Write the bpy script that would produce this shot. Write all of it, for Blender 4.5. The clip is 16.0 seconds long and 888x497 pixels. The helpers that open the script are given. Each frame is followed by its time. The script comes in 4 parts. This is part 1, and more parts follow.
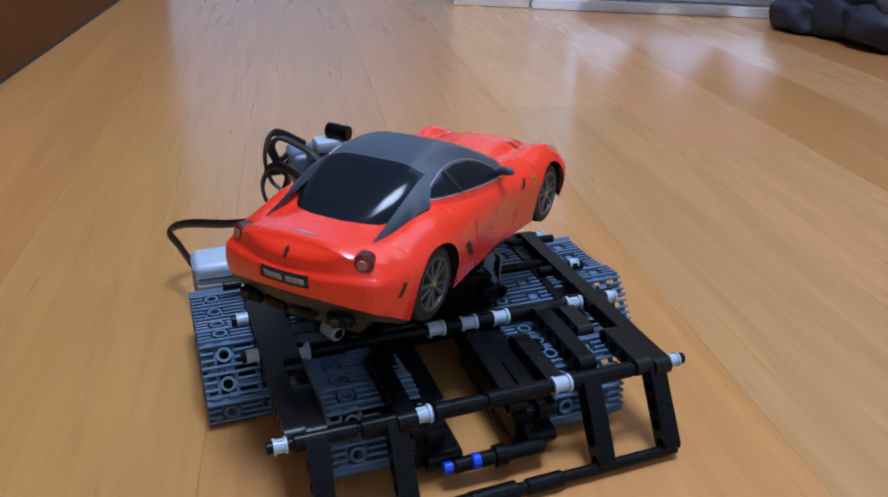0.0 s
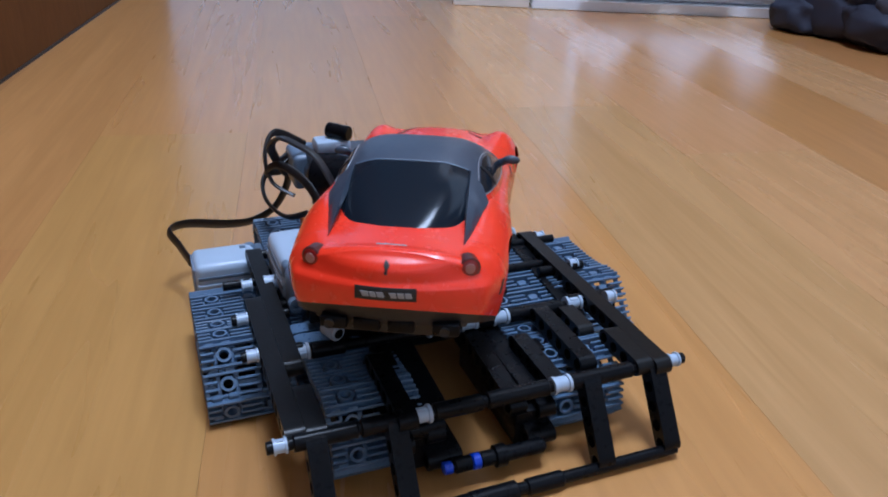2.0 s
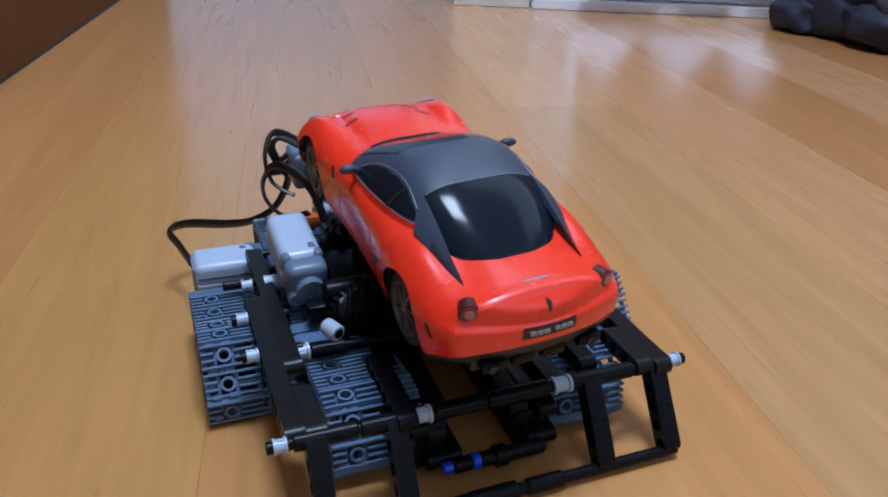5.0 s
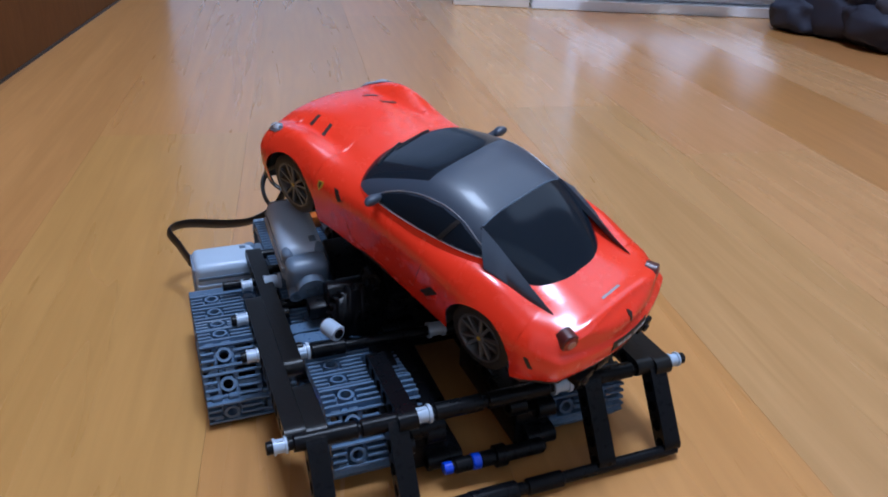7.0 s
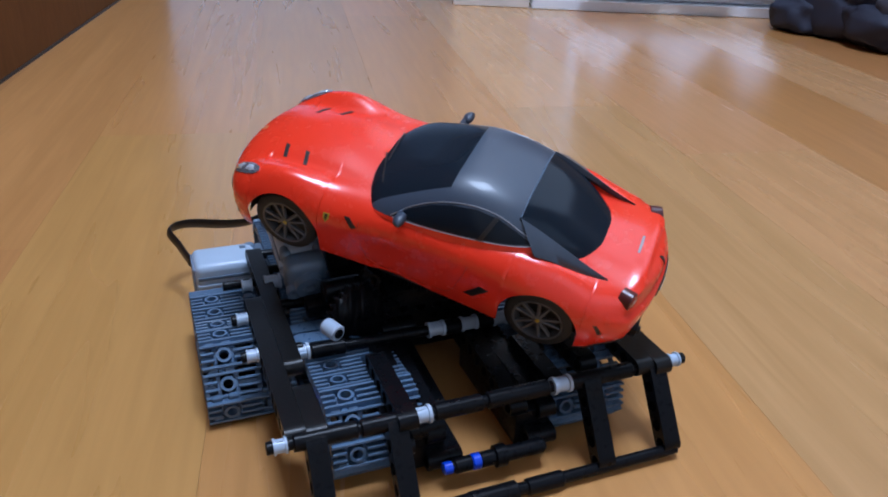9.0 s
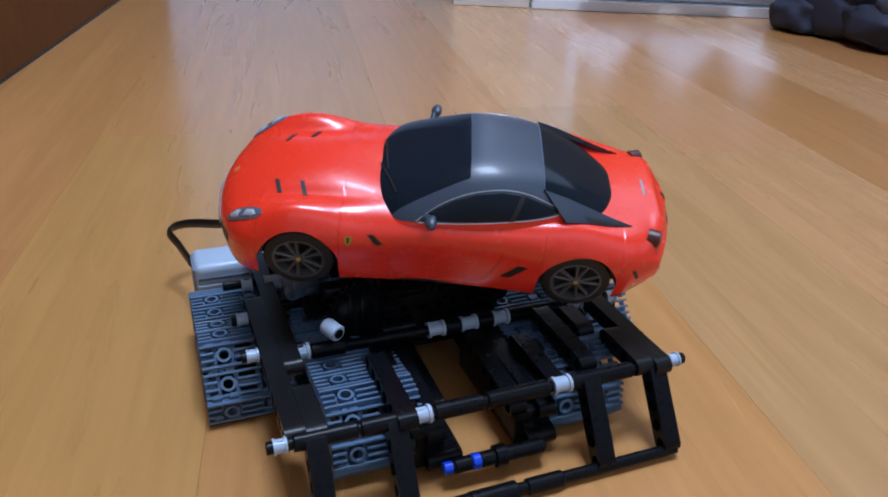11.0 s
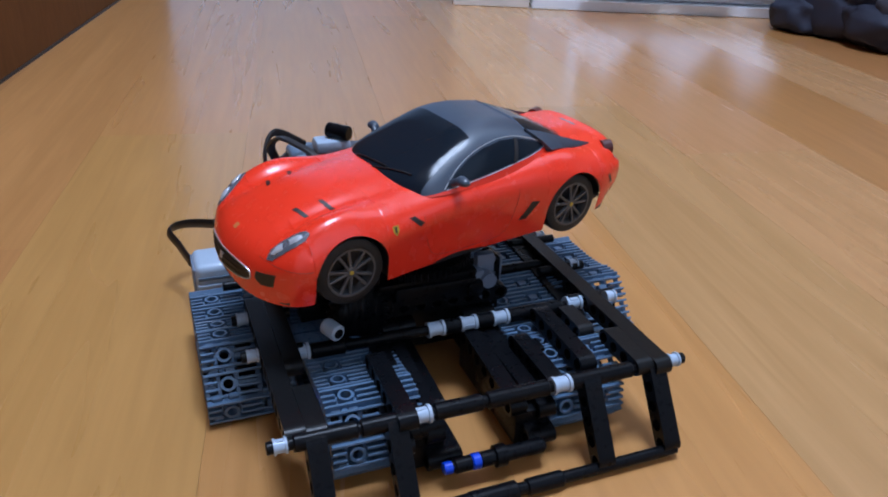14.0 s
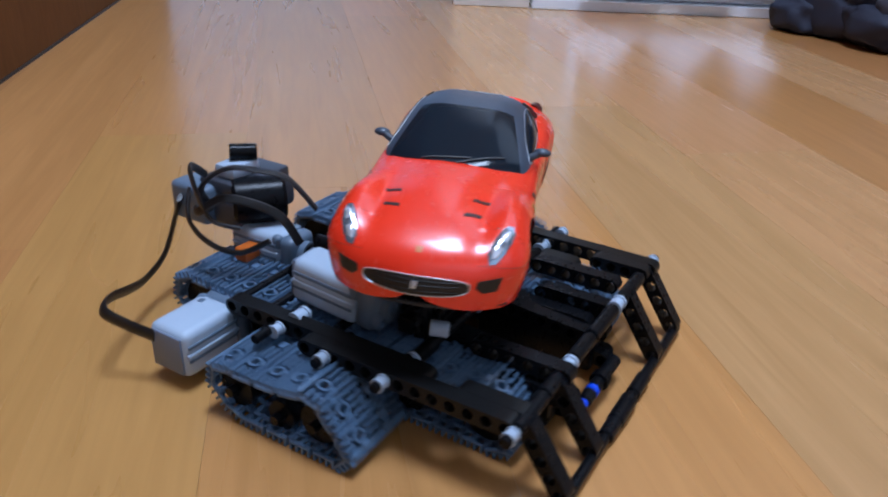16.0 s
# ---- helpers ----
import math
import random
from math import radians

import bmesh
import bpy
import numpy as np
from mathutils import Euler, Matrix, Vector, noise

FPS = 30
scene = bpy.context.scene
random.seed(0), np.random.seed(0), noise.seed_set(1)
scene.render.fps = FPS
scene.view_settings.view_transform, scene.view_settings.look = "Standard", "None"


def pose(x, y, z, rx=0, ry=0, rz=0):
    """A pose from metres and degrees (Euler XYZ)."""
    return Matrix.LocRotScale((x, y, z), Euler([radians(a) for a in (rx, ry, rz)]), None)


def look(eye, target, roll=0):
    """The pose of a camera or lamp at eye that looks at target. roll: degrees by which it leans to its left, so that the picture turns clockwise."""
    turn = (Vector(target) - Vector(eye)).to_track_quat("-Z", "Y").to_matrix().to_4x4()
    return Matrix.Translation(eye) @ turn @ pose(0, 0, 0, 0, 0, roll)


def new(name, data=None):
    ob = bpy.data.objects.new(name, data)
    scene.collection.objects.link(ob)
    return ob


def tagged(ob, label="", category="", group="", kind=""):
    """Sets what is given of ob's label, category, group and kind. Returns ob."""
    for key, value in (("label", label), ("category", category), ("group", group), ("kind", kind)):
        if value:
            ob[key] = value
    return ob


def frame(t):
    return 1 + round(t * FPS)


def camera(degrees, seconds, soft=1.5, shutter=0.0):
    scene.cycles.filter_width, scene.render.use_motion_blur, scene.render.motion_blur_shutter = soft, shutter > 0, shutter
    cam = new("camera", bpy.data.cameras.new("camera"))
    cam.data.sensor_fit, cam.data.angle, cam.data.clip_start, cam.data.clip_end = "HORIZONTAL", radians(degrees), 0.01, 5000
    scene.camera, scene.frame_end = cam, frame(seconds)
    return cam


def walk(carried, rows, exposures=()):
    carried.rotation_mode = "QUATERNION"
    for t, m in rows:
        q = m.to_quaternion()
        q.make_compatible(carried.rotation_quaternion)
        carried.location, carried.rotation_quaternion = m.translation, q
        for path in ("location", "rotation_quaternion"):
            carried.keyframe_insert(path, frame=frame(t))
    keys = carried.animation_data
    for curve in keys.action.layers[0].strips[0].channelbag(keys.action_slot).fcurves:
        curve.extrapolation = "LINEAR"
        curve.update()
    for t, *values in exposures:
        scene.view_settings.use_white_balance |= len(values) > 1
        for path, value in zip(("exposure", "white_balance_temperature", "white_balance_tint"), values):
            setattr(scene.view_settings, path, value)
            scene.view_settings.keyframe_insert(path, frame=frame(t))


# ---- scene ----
MM = 0.001
cam = camera(59.85, 16.0, soft=1.9, shutter=0.5)
eye = pose(-0.11237, -0.30826, 0.22211, 90 - 26.734, 0, -21.993) @ pose(0, 0, 0, 0, 0, 2.054)
walk(cam, [(0, eye), (16, eye)], [(0, -0.1, 5330, 15), (16, -0.1, 5330, 15)])

# ---- light ----
world = bpy.data.worlds.new("sky")
scene.world = world
world.use_nodes = True
wn = world.node_tree.nodes
sky = wn.new("ShaderNodeTexSky")
sky.sky_type, sky.sun_disc = "NISHITA", False
sky.sun_elevation, sky.sun_rotation = radians(38), radians(200)
wn["Background"].inputs["Strength"].default_value = 0.12
world.node_tree.links.new(sky.outputs[0], wn["Background"].inputs["Color"])


def area(name, m, sx, sy, watts, colour):
    lamp = bpy.data.lights.new(name, "AREA")
    lamp.shape, lamp.size, lamp.size_y, lamp.energy, lamp.color = "RECTANGLE", sx, sy, watts, colour
    ob = new(name, lamp)
    ob.matrix_world = m
    return ob


# daylight in the window opening and the glazed door, and the room's ceiling lamp
area("window_daylight", look((0.35, 2.30, 1.2), (0.2, 0.0, 0.0)), 1.0, 1.5, 0.5, (0.72, 0.86, 1.0))
# added soft fill from behind the camera; the south wall has no window
area("side_window_daylight", look((0.3, -2.15, 1.45), (0.0, 0.2, 0.0)), 3.2, 1.8, 14, (0.66, 0.83, 1.0))
area("glazed_door_daylight", look((1.10, 0.48, 1.55), (0.0, 0.0, 0.05)), 1.5, 1.0, 9, (0.72, 0.86, 1.0))
area("ceiling_lamp_light", look((0.14, -0.04, 2.36), (0.14, -0.04, 0)), 0.6, 0.6, 54, (0.80, 0.90, 1.0))


# ---- materials ----
def material(name, colour, rough=0.5, metal=0.0, coat=0.0, grain=0.0, scale=60.0, bump=0.0, vary=0.0, spread=0.12, trans=0.0, emit=0.0, spec=0.5):
    m = bpy.data.materials.new(name)
    m.use_nodes = True
    n, l = m.node_tree.nodes, m.node_tree.links
    b = n["Principled BSDF"]
    b.inputs["Base Color"].default_value = (*colour, 1)
    b.inputs["Roughness"].default_value = rough
    b.inputs["Metallic"].default_value = metal
    b.inputs["Specular IOR Level"].default_value = spec
    b.inputs["Coat Weight"].default_value = coat
    b.inputs["Coat Roughness"].default_value = 0.06
    b.inputs["Transmission Weight"].default_value = trans
    if emit:
        b.inputs["Emission Color"].default_value = (*colour, 1)
        b.inputs["Emission Strength"].default_value = emit
    if grain or vary or bump:
        tc = n.new("ShaderNodeTexCoord")
        fine, broad = n.new("ShaderNodeTexNoise"), n.new("ShaderNodeTexNoise")
        fine.inputs["Scale"].default_value, broad.inputs["Scale"].default_value = scale * 12, scale
        fine.inputs["Detail"].default_value = 5
        for t in (fine, broad):
            l.new(tc.outputs["Object"], t.inputs["Vector"])
        info = n.new("ShaderNodeObjectInfo")
        mix = n.new("ShaderNodeMath")
        mix.operation = "MULTIPLY_ADD"
        l.new(broad.outputs[0], mix.inputs[0])
        mix.inputs[1].default_value = grain
        l.new(info.outputs["Random"], mix.inputs[2])
        hue = n.new("ShaderNodeMapRange")
        hue.inputs[1].default_value, hue.inputs[2].default_value = 0, 1 + grain
        hue.inputs[3].default_value, hue.inputs[4].default_value = 1 - max(vary, grain * 0.5), 1 + max(vary, grain * 0.5)
        l.new(mix.outputs[0], hue.inputs[0])
        hsv = n.new("ShaderNodeHueSaturation")
        hsv.inputs["Color"].default_value = (*colour, 1)
        l.new(hue.outputs[0], hsv.inputs["Value"])
        l.new(hsv.outputs[0], b.inputs["Base Color"])
        rr = n.new("ShaderNodeMapRange")
        rr.inputs[3].default_value, rr.inputs[4].default_value = max(0.02, rough - spread), min(1, rough + spread)
        l.new(fine.outputs[0], rr.inputs[0])
        l.new(rr.outputs[0], b.inputs["Roughness"])
        if bump:
            bm_ = n.new("ShaderNodeBump")
            bm_.inputs["Strength"].default_value, bm_.inputs["Distance"].default_value = bump, 0.0004
            l.new(fine.outputs[0], bm_.inputs["Height"])
            l.new(bm_.outputs[0], b.inputs["Normal"])
    return m


def wood_floor(name, base, rough, coat=0.45, deep=0.85):
    """Lacquered strip parquet: grain along local x, tone by strip."""
    m = bpy.data.materials.new(name)
    m.use_nodes = True
    n, l = m.node_tree.nodes, m.node_tree.links
    b = n["Principled BSDF"]
    tc, mp = n.new("ShaderNodeTexCoord"), n.new("ShaderNodeMapping")
    info = n.new("ShaderNodeObjectInfo")
    isl = n.new("ShaderNodeNewGeometry")
    rnd = n.new("ShaderNodeMath")
    rnd.operation = "ADD"
    l.new(info.outputs["Random"], rnd.inputs[0])
    l.new(isl.outputs["Random Per Island"], rnd.inputs[1])
    shift = n.new("ShaderNodeCombineXYZ")
    mul = n.new("ShaderNodeMath")
    mul.operation, mul.inputs[1].default_value = "MULTIPLY", 7.0
    l.new(rnd.outputs[0], mul.inputs[0])
    for k in range(3):
        l.new(mul.outputs[0], shift.inputs[k])
    l.new(tc.outputs["Object"], mp.inputs["Vector"])
    l.new(shift.outputs[0], mp.inputs["Location"])
    mp.inputs["Scale"].default_value = (3.0, 48.0, 10.0)
    grain, cloud, pores = (n.new("ShaderNodeTexNoise") for _ in range(3))
    for t, s, dt, ds in ((grain, 2.6, 6, 0.8), (cloud, 0.5, 3, 1.4), (pores, 5, 3, 0.2)):
        t.inputs["Scale"].default_value, t.inputs["Detail"].default_value, t.inputs["Distortion"].default_value = s, dt, ds
        l.new(mp.outputs[0], t.inputs["Vector"])
    ramp = n.new("ShaderNodeValToRGB")
    r, g, bl = base
    ramp.color_ramp.elements[0].position, ramp.color_ramp.elements[0].color = 0.28, (r * deep, g * deep * 0.97, bl * deep * 0.92, 1)
    ramp.color_ramp.elements[1].position, ramp.color_ramp.elements[1].color = 0.70, (r * 1.12, g * 1.12, bl * 1.15, 1)
    add = n.new("ShaderNodeMath")
    add.operation = "MULTIPLY_ADD"
    l.new(cloud.outputs[0], add.inputs[0])
    add.inputs[1].default_value = 0.45
    half = n.new("ShaderNodeMath")
    half.operation, half.inputs[1].default_value = "MULTIPLY", 0.55
    l.new(grain.outputs[0], half.inputs[0])
    l.new(half.outputs[0], add.inputs[2])
    fleck = n.new("ShaderNodeMath")
    fleck.operation, fleck.inputs[1].default_value = "MULTIPLY_ADD", 0.04
    l.new(pores.outputs[0], fleck.inputs[0])
    l.new(add.outputs[0], fleck.inputs[2])
    shiftv = n.new("ShaderNodeMath")
    shiftv.operation, shiftv.inputs[1].default_value = "SUBTRACT", 0.07
    l.new(fleck.outputs[0], shiftv.inputs[0])
    l.new(shiftv.outputs[0], ramp.inputs[0])
    hsv = n.new("ShaderNodeHueSaturation")
    val = n.new("ShaderNodeMapRange")
    frac = n.new("ShaderNodeMath")
    frac.operation = "FRACT"
    l.new(rnd.outputs[0], frac.inputs[0])
    l.new(frac.outputs[0], val.inputs[0])
    val.inputs[3].default_value, val.inputs[4].default_value = 0.90, 1.10
    tint = n.new("ShaderNodeMapRange")
    tint.inputs[3].default_value, tint.inputs[4].default_value = 0.493, 0.507
    shuffle = n.new("ShaderNodeMath")
    shuffle.operation, shuffle.inputs[1].default_value = "MULTIPLY", 13.7
    again_ = n.new("ShaderNodeMath")
    again_.operation = "FRACT"
    l.new(rnd.outputs[0], shuffle.inputs[0])
    l.new(shuffle.outputs[0], again_.inputs[0])
    l.new(again_.outputs[0], tint.inputs[0])
    l.new(tint.outputs[0], hsv.inputs["Hue"])
    l.new(val.outputs[0], hsv.inputs["Value"])
    l.new(ramp.outputs[0], hsv.inputs["Color"])
    l.new(hsv.outputs[0], b.inputs["Base Color"])
    rr = n.new("ShaderNodeMapRange")
    rr.inputs[3].default_value, rr.inputs[4].default_value = rough - 0.02, rough + 0.04
    l.new(cloud.outputs[0], rr.inputs[0])
    l.new(rr.outputs[0], b.inputs["Roughness"])
    b.inputs["Coat Weight"].default_value, b.inputs["Coat Roughness"].default_value = coat, 0.16
    b.inputs["Specular IOR Level"].default_value = 0.5 if coat else 0.12
    return m


FLOOR = wood_floor("lacquered_parquet", (0.53, 0.262, 0.080), 0.27)
FLOOR_PALE = wood_floor("pale_lacquered_parquet", (0.52, 0.285, 0.112), 0.26)
# browner strips, also used to paint the dimness beside the wardrobe
FLOOR_BROWN_SHADED = wood_floor("brown_lacquered_parquet", (0.465, 0.222, 0.070), 0.28)
JOINT = material("floor_joint", (0.36, 0.18, 0.065), 0.7)
CABINET = wood_floor("brown_wood_veneer", (0.130, 0.054, 0.013), 0.8, 0.0)
TANWALL = material("tan_wall_paint", (0.36, 0.25, 0.20), 0.8, grain=0.08, scale=3, bump=0.2)
WALL = material("wall_paint", (0.72, 0.70, 0.66), 0.8, grain=0.06, scale=3, bump=0.2)
CEIL = material("ceiling_paint", (0.80, 0.79, 0.76), 0.85, grain=0.04, scale=3)
WHITE = material("white_lacquer", (0.84, 0.87, 0.92), 0.32, grain=0.05, scale=6)
CREAM = material("cream_lacquer", (0.74, 0.68, 0.62), 0.4, grain=0.06, scale=6)
GLASS = material("window_glass", (1, 1, 1), 0.02, trans=1.0)
SKYCARD = material("bright_overcast_backdrop", (0.72, 0.84, 1.0), 1.0, emit=0.03)
DOORSKY = material("bright_daylight_backdrop", (0.70, 0.83, 1.0), 1.0, emit=0.9)
CURTAIN = material("tan_curtain_cloth", (0.30, 0.19, 0.09), 0.85, grain=0.2, scale=12)
FABRIC = material("navy_nylon", (0.018, 0.021, 0.040), 0.75, grain=0.4, scale=40, bump=0.6)
FABRIC2 = material("grey_nylon", (0.05, 0.05, 0.07), 0.7, grain=0.3, scale=40, bump=0.6)
RED = material("red_toy_car_paint", (0.88, 0.038, 0.011), 0.27, coat=0.35, grain=0.05, scale=14, spread=0.02)
ROOF = material("dark_grey_satin_paint", (0.042, 0.058, 0.086), 0.40, coat=0.15, grain=0.15, scale=20, spread=0.06)
# dark tint; the blue in its base colour stands for a soft bluish reflection
TINT = material("tinted_black_plastic_glass", (0.0085, 0.0135, 0.021), 0.13, spec=0.20)
TRIM = material("matt_black_trim", (0.014, 0.013, 0.013), 0.5, grain=0.2, scale=60)
CHROME = material("chrome_trim", (0.62, 0.66, 0.72), 0.32, metal=0.7)
LAMP = material("clear_headlamp", (0.80, 0.86, 0.95), 0.08, metal=0.5, coat=1.0)
LAMPDARK = material("headlamp_housing", (0.30, 0.36, 0.45), 0.16, metal=0.7, coat=1.0)
TAIL = material("red_lens", (0.22, 0.014, 0.013), 0.2, coat=0.3)
TAILDARK = material("dark_red_ring", (0.07, 0.012, 0.012), 0.35, coat=0.1)
TAILCORE = material("pink_reflector", (0.36, 0.15, 0.14), 0.2, coat=0.8)
TYRE = material("black_rubber", (0.014, 0.0135, 0.014), 0.62, grain=0.3, scale=80, bump=0.3)
RIM = material("gunmetal_rim", (0.11, 0.112, 0.12), 0.34, metal=0.3, grain=0.2, scale=60)
YELLOW = material("yellow_badge", (0.52, 0.36, 0.03), 0.35)
GOLD = material("pale_gold_badge", (0.72, 0.22, 0.06), 0.35)
SEAM = material("shaded_red_seam", (0.50, 0.026, 0.010), 0.45)
PALE = material("pale_print", (0.34, 0.35, 0.37), 0.5)
BLACK = material("black_abs_plastic", (0.0042, 0.0046, 0.006), 0.30, spec=0.13, grain=0.15, scale=30, bump=0.04, vary=0.15)
# a little lighter, rougher and more grainy than BLACK
BLACK2 = material("worn_black_abs_plastic", (0.0075, 0.0076, 0.0080), 0.34, spec=0.22, grain=0.3, scale=50, bump=0.15, vary=0.2)
LINK = material("dark_bluish_grey_plastic", (0.098, 0.160, 0.255), 0.30, grain=0.2, scale=50, bump=0.15, vary=0.10)
LIGHT = material("light_bluish_grey_plastic", (0.42, 0.51, 0.63), 0.32, grain=0.1, scale=50, bump=0.1, vary=0.06)
MIDGREY = material("mid_grey_plastic", (0.13, 0.18, 0.25), 0.36, grain=0.15, scale=50, vary=0.08)
BLUE = material("blue_plastic_pin", (0.012, 0.06, 0.62), 0.30, grain=0.1, scale=50)
DARKGREY = material("dark_grey_plastic", (0.045, 0.052, 0.068), 0.36, grain=0.15, scale=50, vary=0.08)
STEEL = material("steel_grey_plastic", (0.17, 0.21, 0.29), 0.34, grain=0.1, scale=50)
ORANGE = material("orange_plastic", (0.55, 0.13, 0.015), 0.35)
CABLE = material("black_cable", (0.012, 0.011, 0.012), 0.42, grain=0.2, scale=60)


# ---- mesh helpers, in millimetres ----
def smooth(me, on):
    me.polygons.foreach_set("use_smooth", [on] * len(me.polygons))


def part(name, bm, mat, parent=None, label="", soft=True, m=None, sharp=35):
    """A bmesh in millimetres becomes one mesh object."""
    if m is not None:
        bm.transform(m)
    bm.transform(Matrix.Scale(MM, 4))
    bmesh.ops.recalc_face_normals(bm, faces=bm.faces)
    if soft:
        for e in bm.edges:
            e.smooth = len(e.link_faces) == 2 and e.calc_face_angle(0) < radians(sharp)
    me = bpy.data.meshes.new(name)
    bm.to_mesh(me)
    bm.free()
    smooth(me, soft)
    me.materials.append(mat)
    ob = new(name, me)
    ob.parent = parent
    if label:
        ob["label"] = label
    return ob


def again(ob, m, parent=None):
    """Another object on the same mesh at pose m, given in millimetres."""
    o = new(ob.name.split(".")[0], ob.data)
    o.parent = parent if parent else ob.parent
    t = m.copy()
    t.translation = t.translation * MM
    o.matrix_basis = t
    if "label" in ob:
        o["label"] = ob["label"]
    return o


def empty(name, parent=None):
    e = new(name)
    e.empty_display_size = 0.02
    e.parent = parent
    return e


def box(bm, x0, x1, y0, y1, z0, z1, bevel=0.6, m=None, seg=2):
    r = bmesh.ops.create_cube(bm, size=1)
    bmesh.ops.transform(bm, verts=r["verts"], matrix=Matrix.Translation(((x0 + x1) / 2, (y0 + y1) / 2, (z0 + z1) / 2)) @ Matrix.Diagonal((x1 - x0, y1 - y0, z1 - z0, 1)))
    vs = r["verts"]
    if bevel:
        es = list({e for v in vs for e in v.link_edges})
        vs = bmesh.ops.bevel(bm, geom=es, offset=bevel, segments=seg, affect="EDGES", profile=0.5)["verts"]
    if m is not None:
        bmesh.ops.transform(bm, verts=list({v for v in vs}), matrix=m)
    return bm


def lathe(bm, prof, axis="x", at=(0, 0, 0), n=20):
    """Revolves (along, radius) pairs about an axis through at."""
    rings = []
    for a, r in prof:
        ring = []
        for k in range(n):
            c, s = r * math.cos(2 * math.pi * k / n), r * math.sin(2 * math.pi * k / n)
            p = {"x": (a, c, s), "y": (c, a, s), "z": (c, s, a)}[axis]
            ring.append(bm.verts.new(Vector(p) + Vector(at)))
        rings.append(ring)
    for p, q in zip(rings, rings[1:]):
        for k in range(n):
            bm.faces.new((p[k], p[(k + 1) % n], q[(k + 1) % n], q[k]))
    for ring in (rings[0], rings[-1]):
        bm.faces.new(ring)
    return bm


def rod(bm, a, b, r, n=12):
    a, b = Vector(a), Vector(b)
    q = (b - a).to_track_quat("Z", "Y").to_matrix().to_4x4()
    h = (b - a).length
    t = bmesh.new()
    lathe(t, [(0, r * 0.85), (r * 0.15, r), (h - r * 0.15, r), (h, r * 0.85)], "z", n=n)
    t.transform(Matrix.Translation(a) @ q)
    join(bm, t)
    return bm


def join(bm, other):
    me = bpy.data.meshes.new("tmp")
    other.to_mesh(me)
    other.free()
    bm.from_mesh(me)
    bpy.data.meshes.remove(me)


def tube(bm, pts, w, h, n=8, steps=6):
    """A flat cable along a smooth curve through pts."""
    pts = [Vector(p) for p in pts]
    path = []
    for i in range(len(pts) - 1):
        p0, p1, p2, p3 = pts[max(i - 1, 0)], pts[i], pts[i + 1], pts[min(i + 2, len(pts) - 1)]
        for k in range(steps):
            t = k / steps
            path.append(0.5 * ((2 * p1) + (p2 - p0) * t + (2 * p0 - 5 * p1 + 4 * p2 - p3) * t * t + (3 * p1 - p0 - 3 * p2 + p3) * t ** 3))
    path.append(pts[-1])
    rings = []
    side = Vector((0, 0, 1))
    for i, p in enumerate(path):
        d = (path[min(i + 1, len(path) - 1)] - path[max(i - 1, 0)]).normalized()
        side = (side - d * side.dot(d)).normalized()
        up = d.cross(side)
        rings.append([bm.verts.new(p + side * (w / 2 * math.cos(2 * math.pi * k / n)) + up * (h / 2 * math.sin(2 * math.pi * k / n))) for k in range(n)])
    for a, b in zip(rings, rings[1:]):
        for k in range(n):
            bm.faces.new((a[k], a[(k + 1) % n], b[(k + 1) % n], b[k]))
    bm.faces.new(rings[0])
    bm.faces.new(rings[-1])
    return bm


def beam_mesh(n, w=7.6, t=7.6):
    """A studless beam of n holes along x from hole 0; holes run along y; centred on z."""
    bm = bmesh.new()
    K = 12
    out, hol = [], []
    for i in range(n):
        sq = []
        for k in range(K):
            a = 2 * math.pi * (k + 0.5) / K
            c, s = math.cos(a), math.sin(a)
            left, right = i == 0 and c < 0, i == n - 1 and c > 0
            if left or right:
                sq.append((8 * i + c * w / 2, s * w / 2))
            else:
                f = 1 / max(abs(c) / 4, abs(s) / (w / 2))
                corner = abs(c) > 0.6 and abs(s) > 0.6
                sq.append((8 * i + math.copysign(4, c), math.copysign(w / 2, s)) if corner else (8 * i + c * f, s * f))
        out.append(sq)
        hol.append([(8 * i + 2.6 * math.cos(2 * math.pi * (k + 0.5) / K), 2.6 * math.sin(2 * math.pi * (k + 0.5) / K)) for k in range(K)])
    for i in range(n):
        vs = {}
        for y in (-t / 2, t / 2):
            vs[y] = ([bm.verts.new((x, y, z)) for x, z in out[i]], [bm.verts.new((x, y, z)) for x, z in hol[i]])
            o, h = vs[y]
            for k in range(K):
                bm.faces.new((o[k], o[(k + 1) % K], h[(k + 1) % K], h[k]))
        for k in range(K):
            a, b = vs[-t / 2], vs[t / 2]
            bm.faces.new((a[1][k], a[1][(k + 1) % K], b[1][(k + 1) % K], b[1][k]))
            x0, x1 = out[i][k][0] - 8 * i, out[i][(k + 1) % K][0] - 8 * i
            inner = (i > 0 and x0 < -3.9 and x1 < -3.9) or (i < n - 1 and x0 > 3.9 and x1 > 3.9)
            if not inner:
                bm.faces.new((a[0][k], a[0][(k + 1) % K], b[0][(k + 1) % K], b[0][k]))
    bmesh.ops.remove_doubles(bm, verts=bm.verts, dist=0.01)
    return bm


def along(p, q, up=(0, 0, 1)):
    """The pose at p whose x axis points to q."""
    d = (Vector(q) - Vector(p)).normalized()
    y = Vector(up).cross(d)
    y = y.normalized() if y.length > 1e-4 else Vector((0, 1, 0))
    z = d.cross(y)
    m = Matrix((d, y, z)).transposed().to_4x4()
    m.translation = Vector(p)
    return m


BEAMS = {}


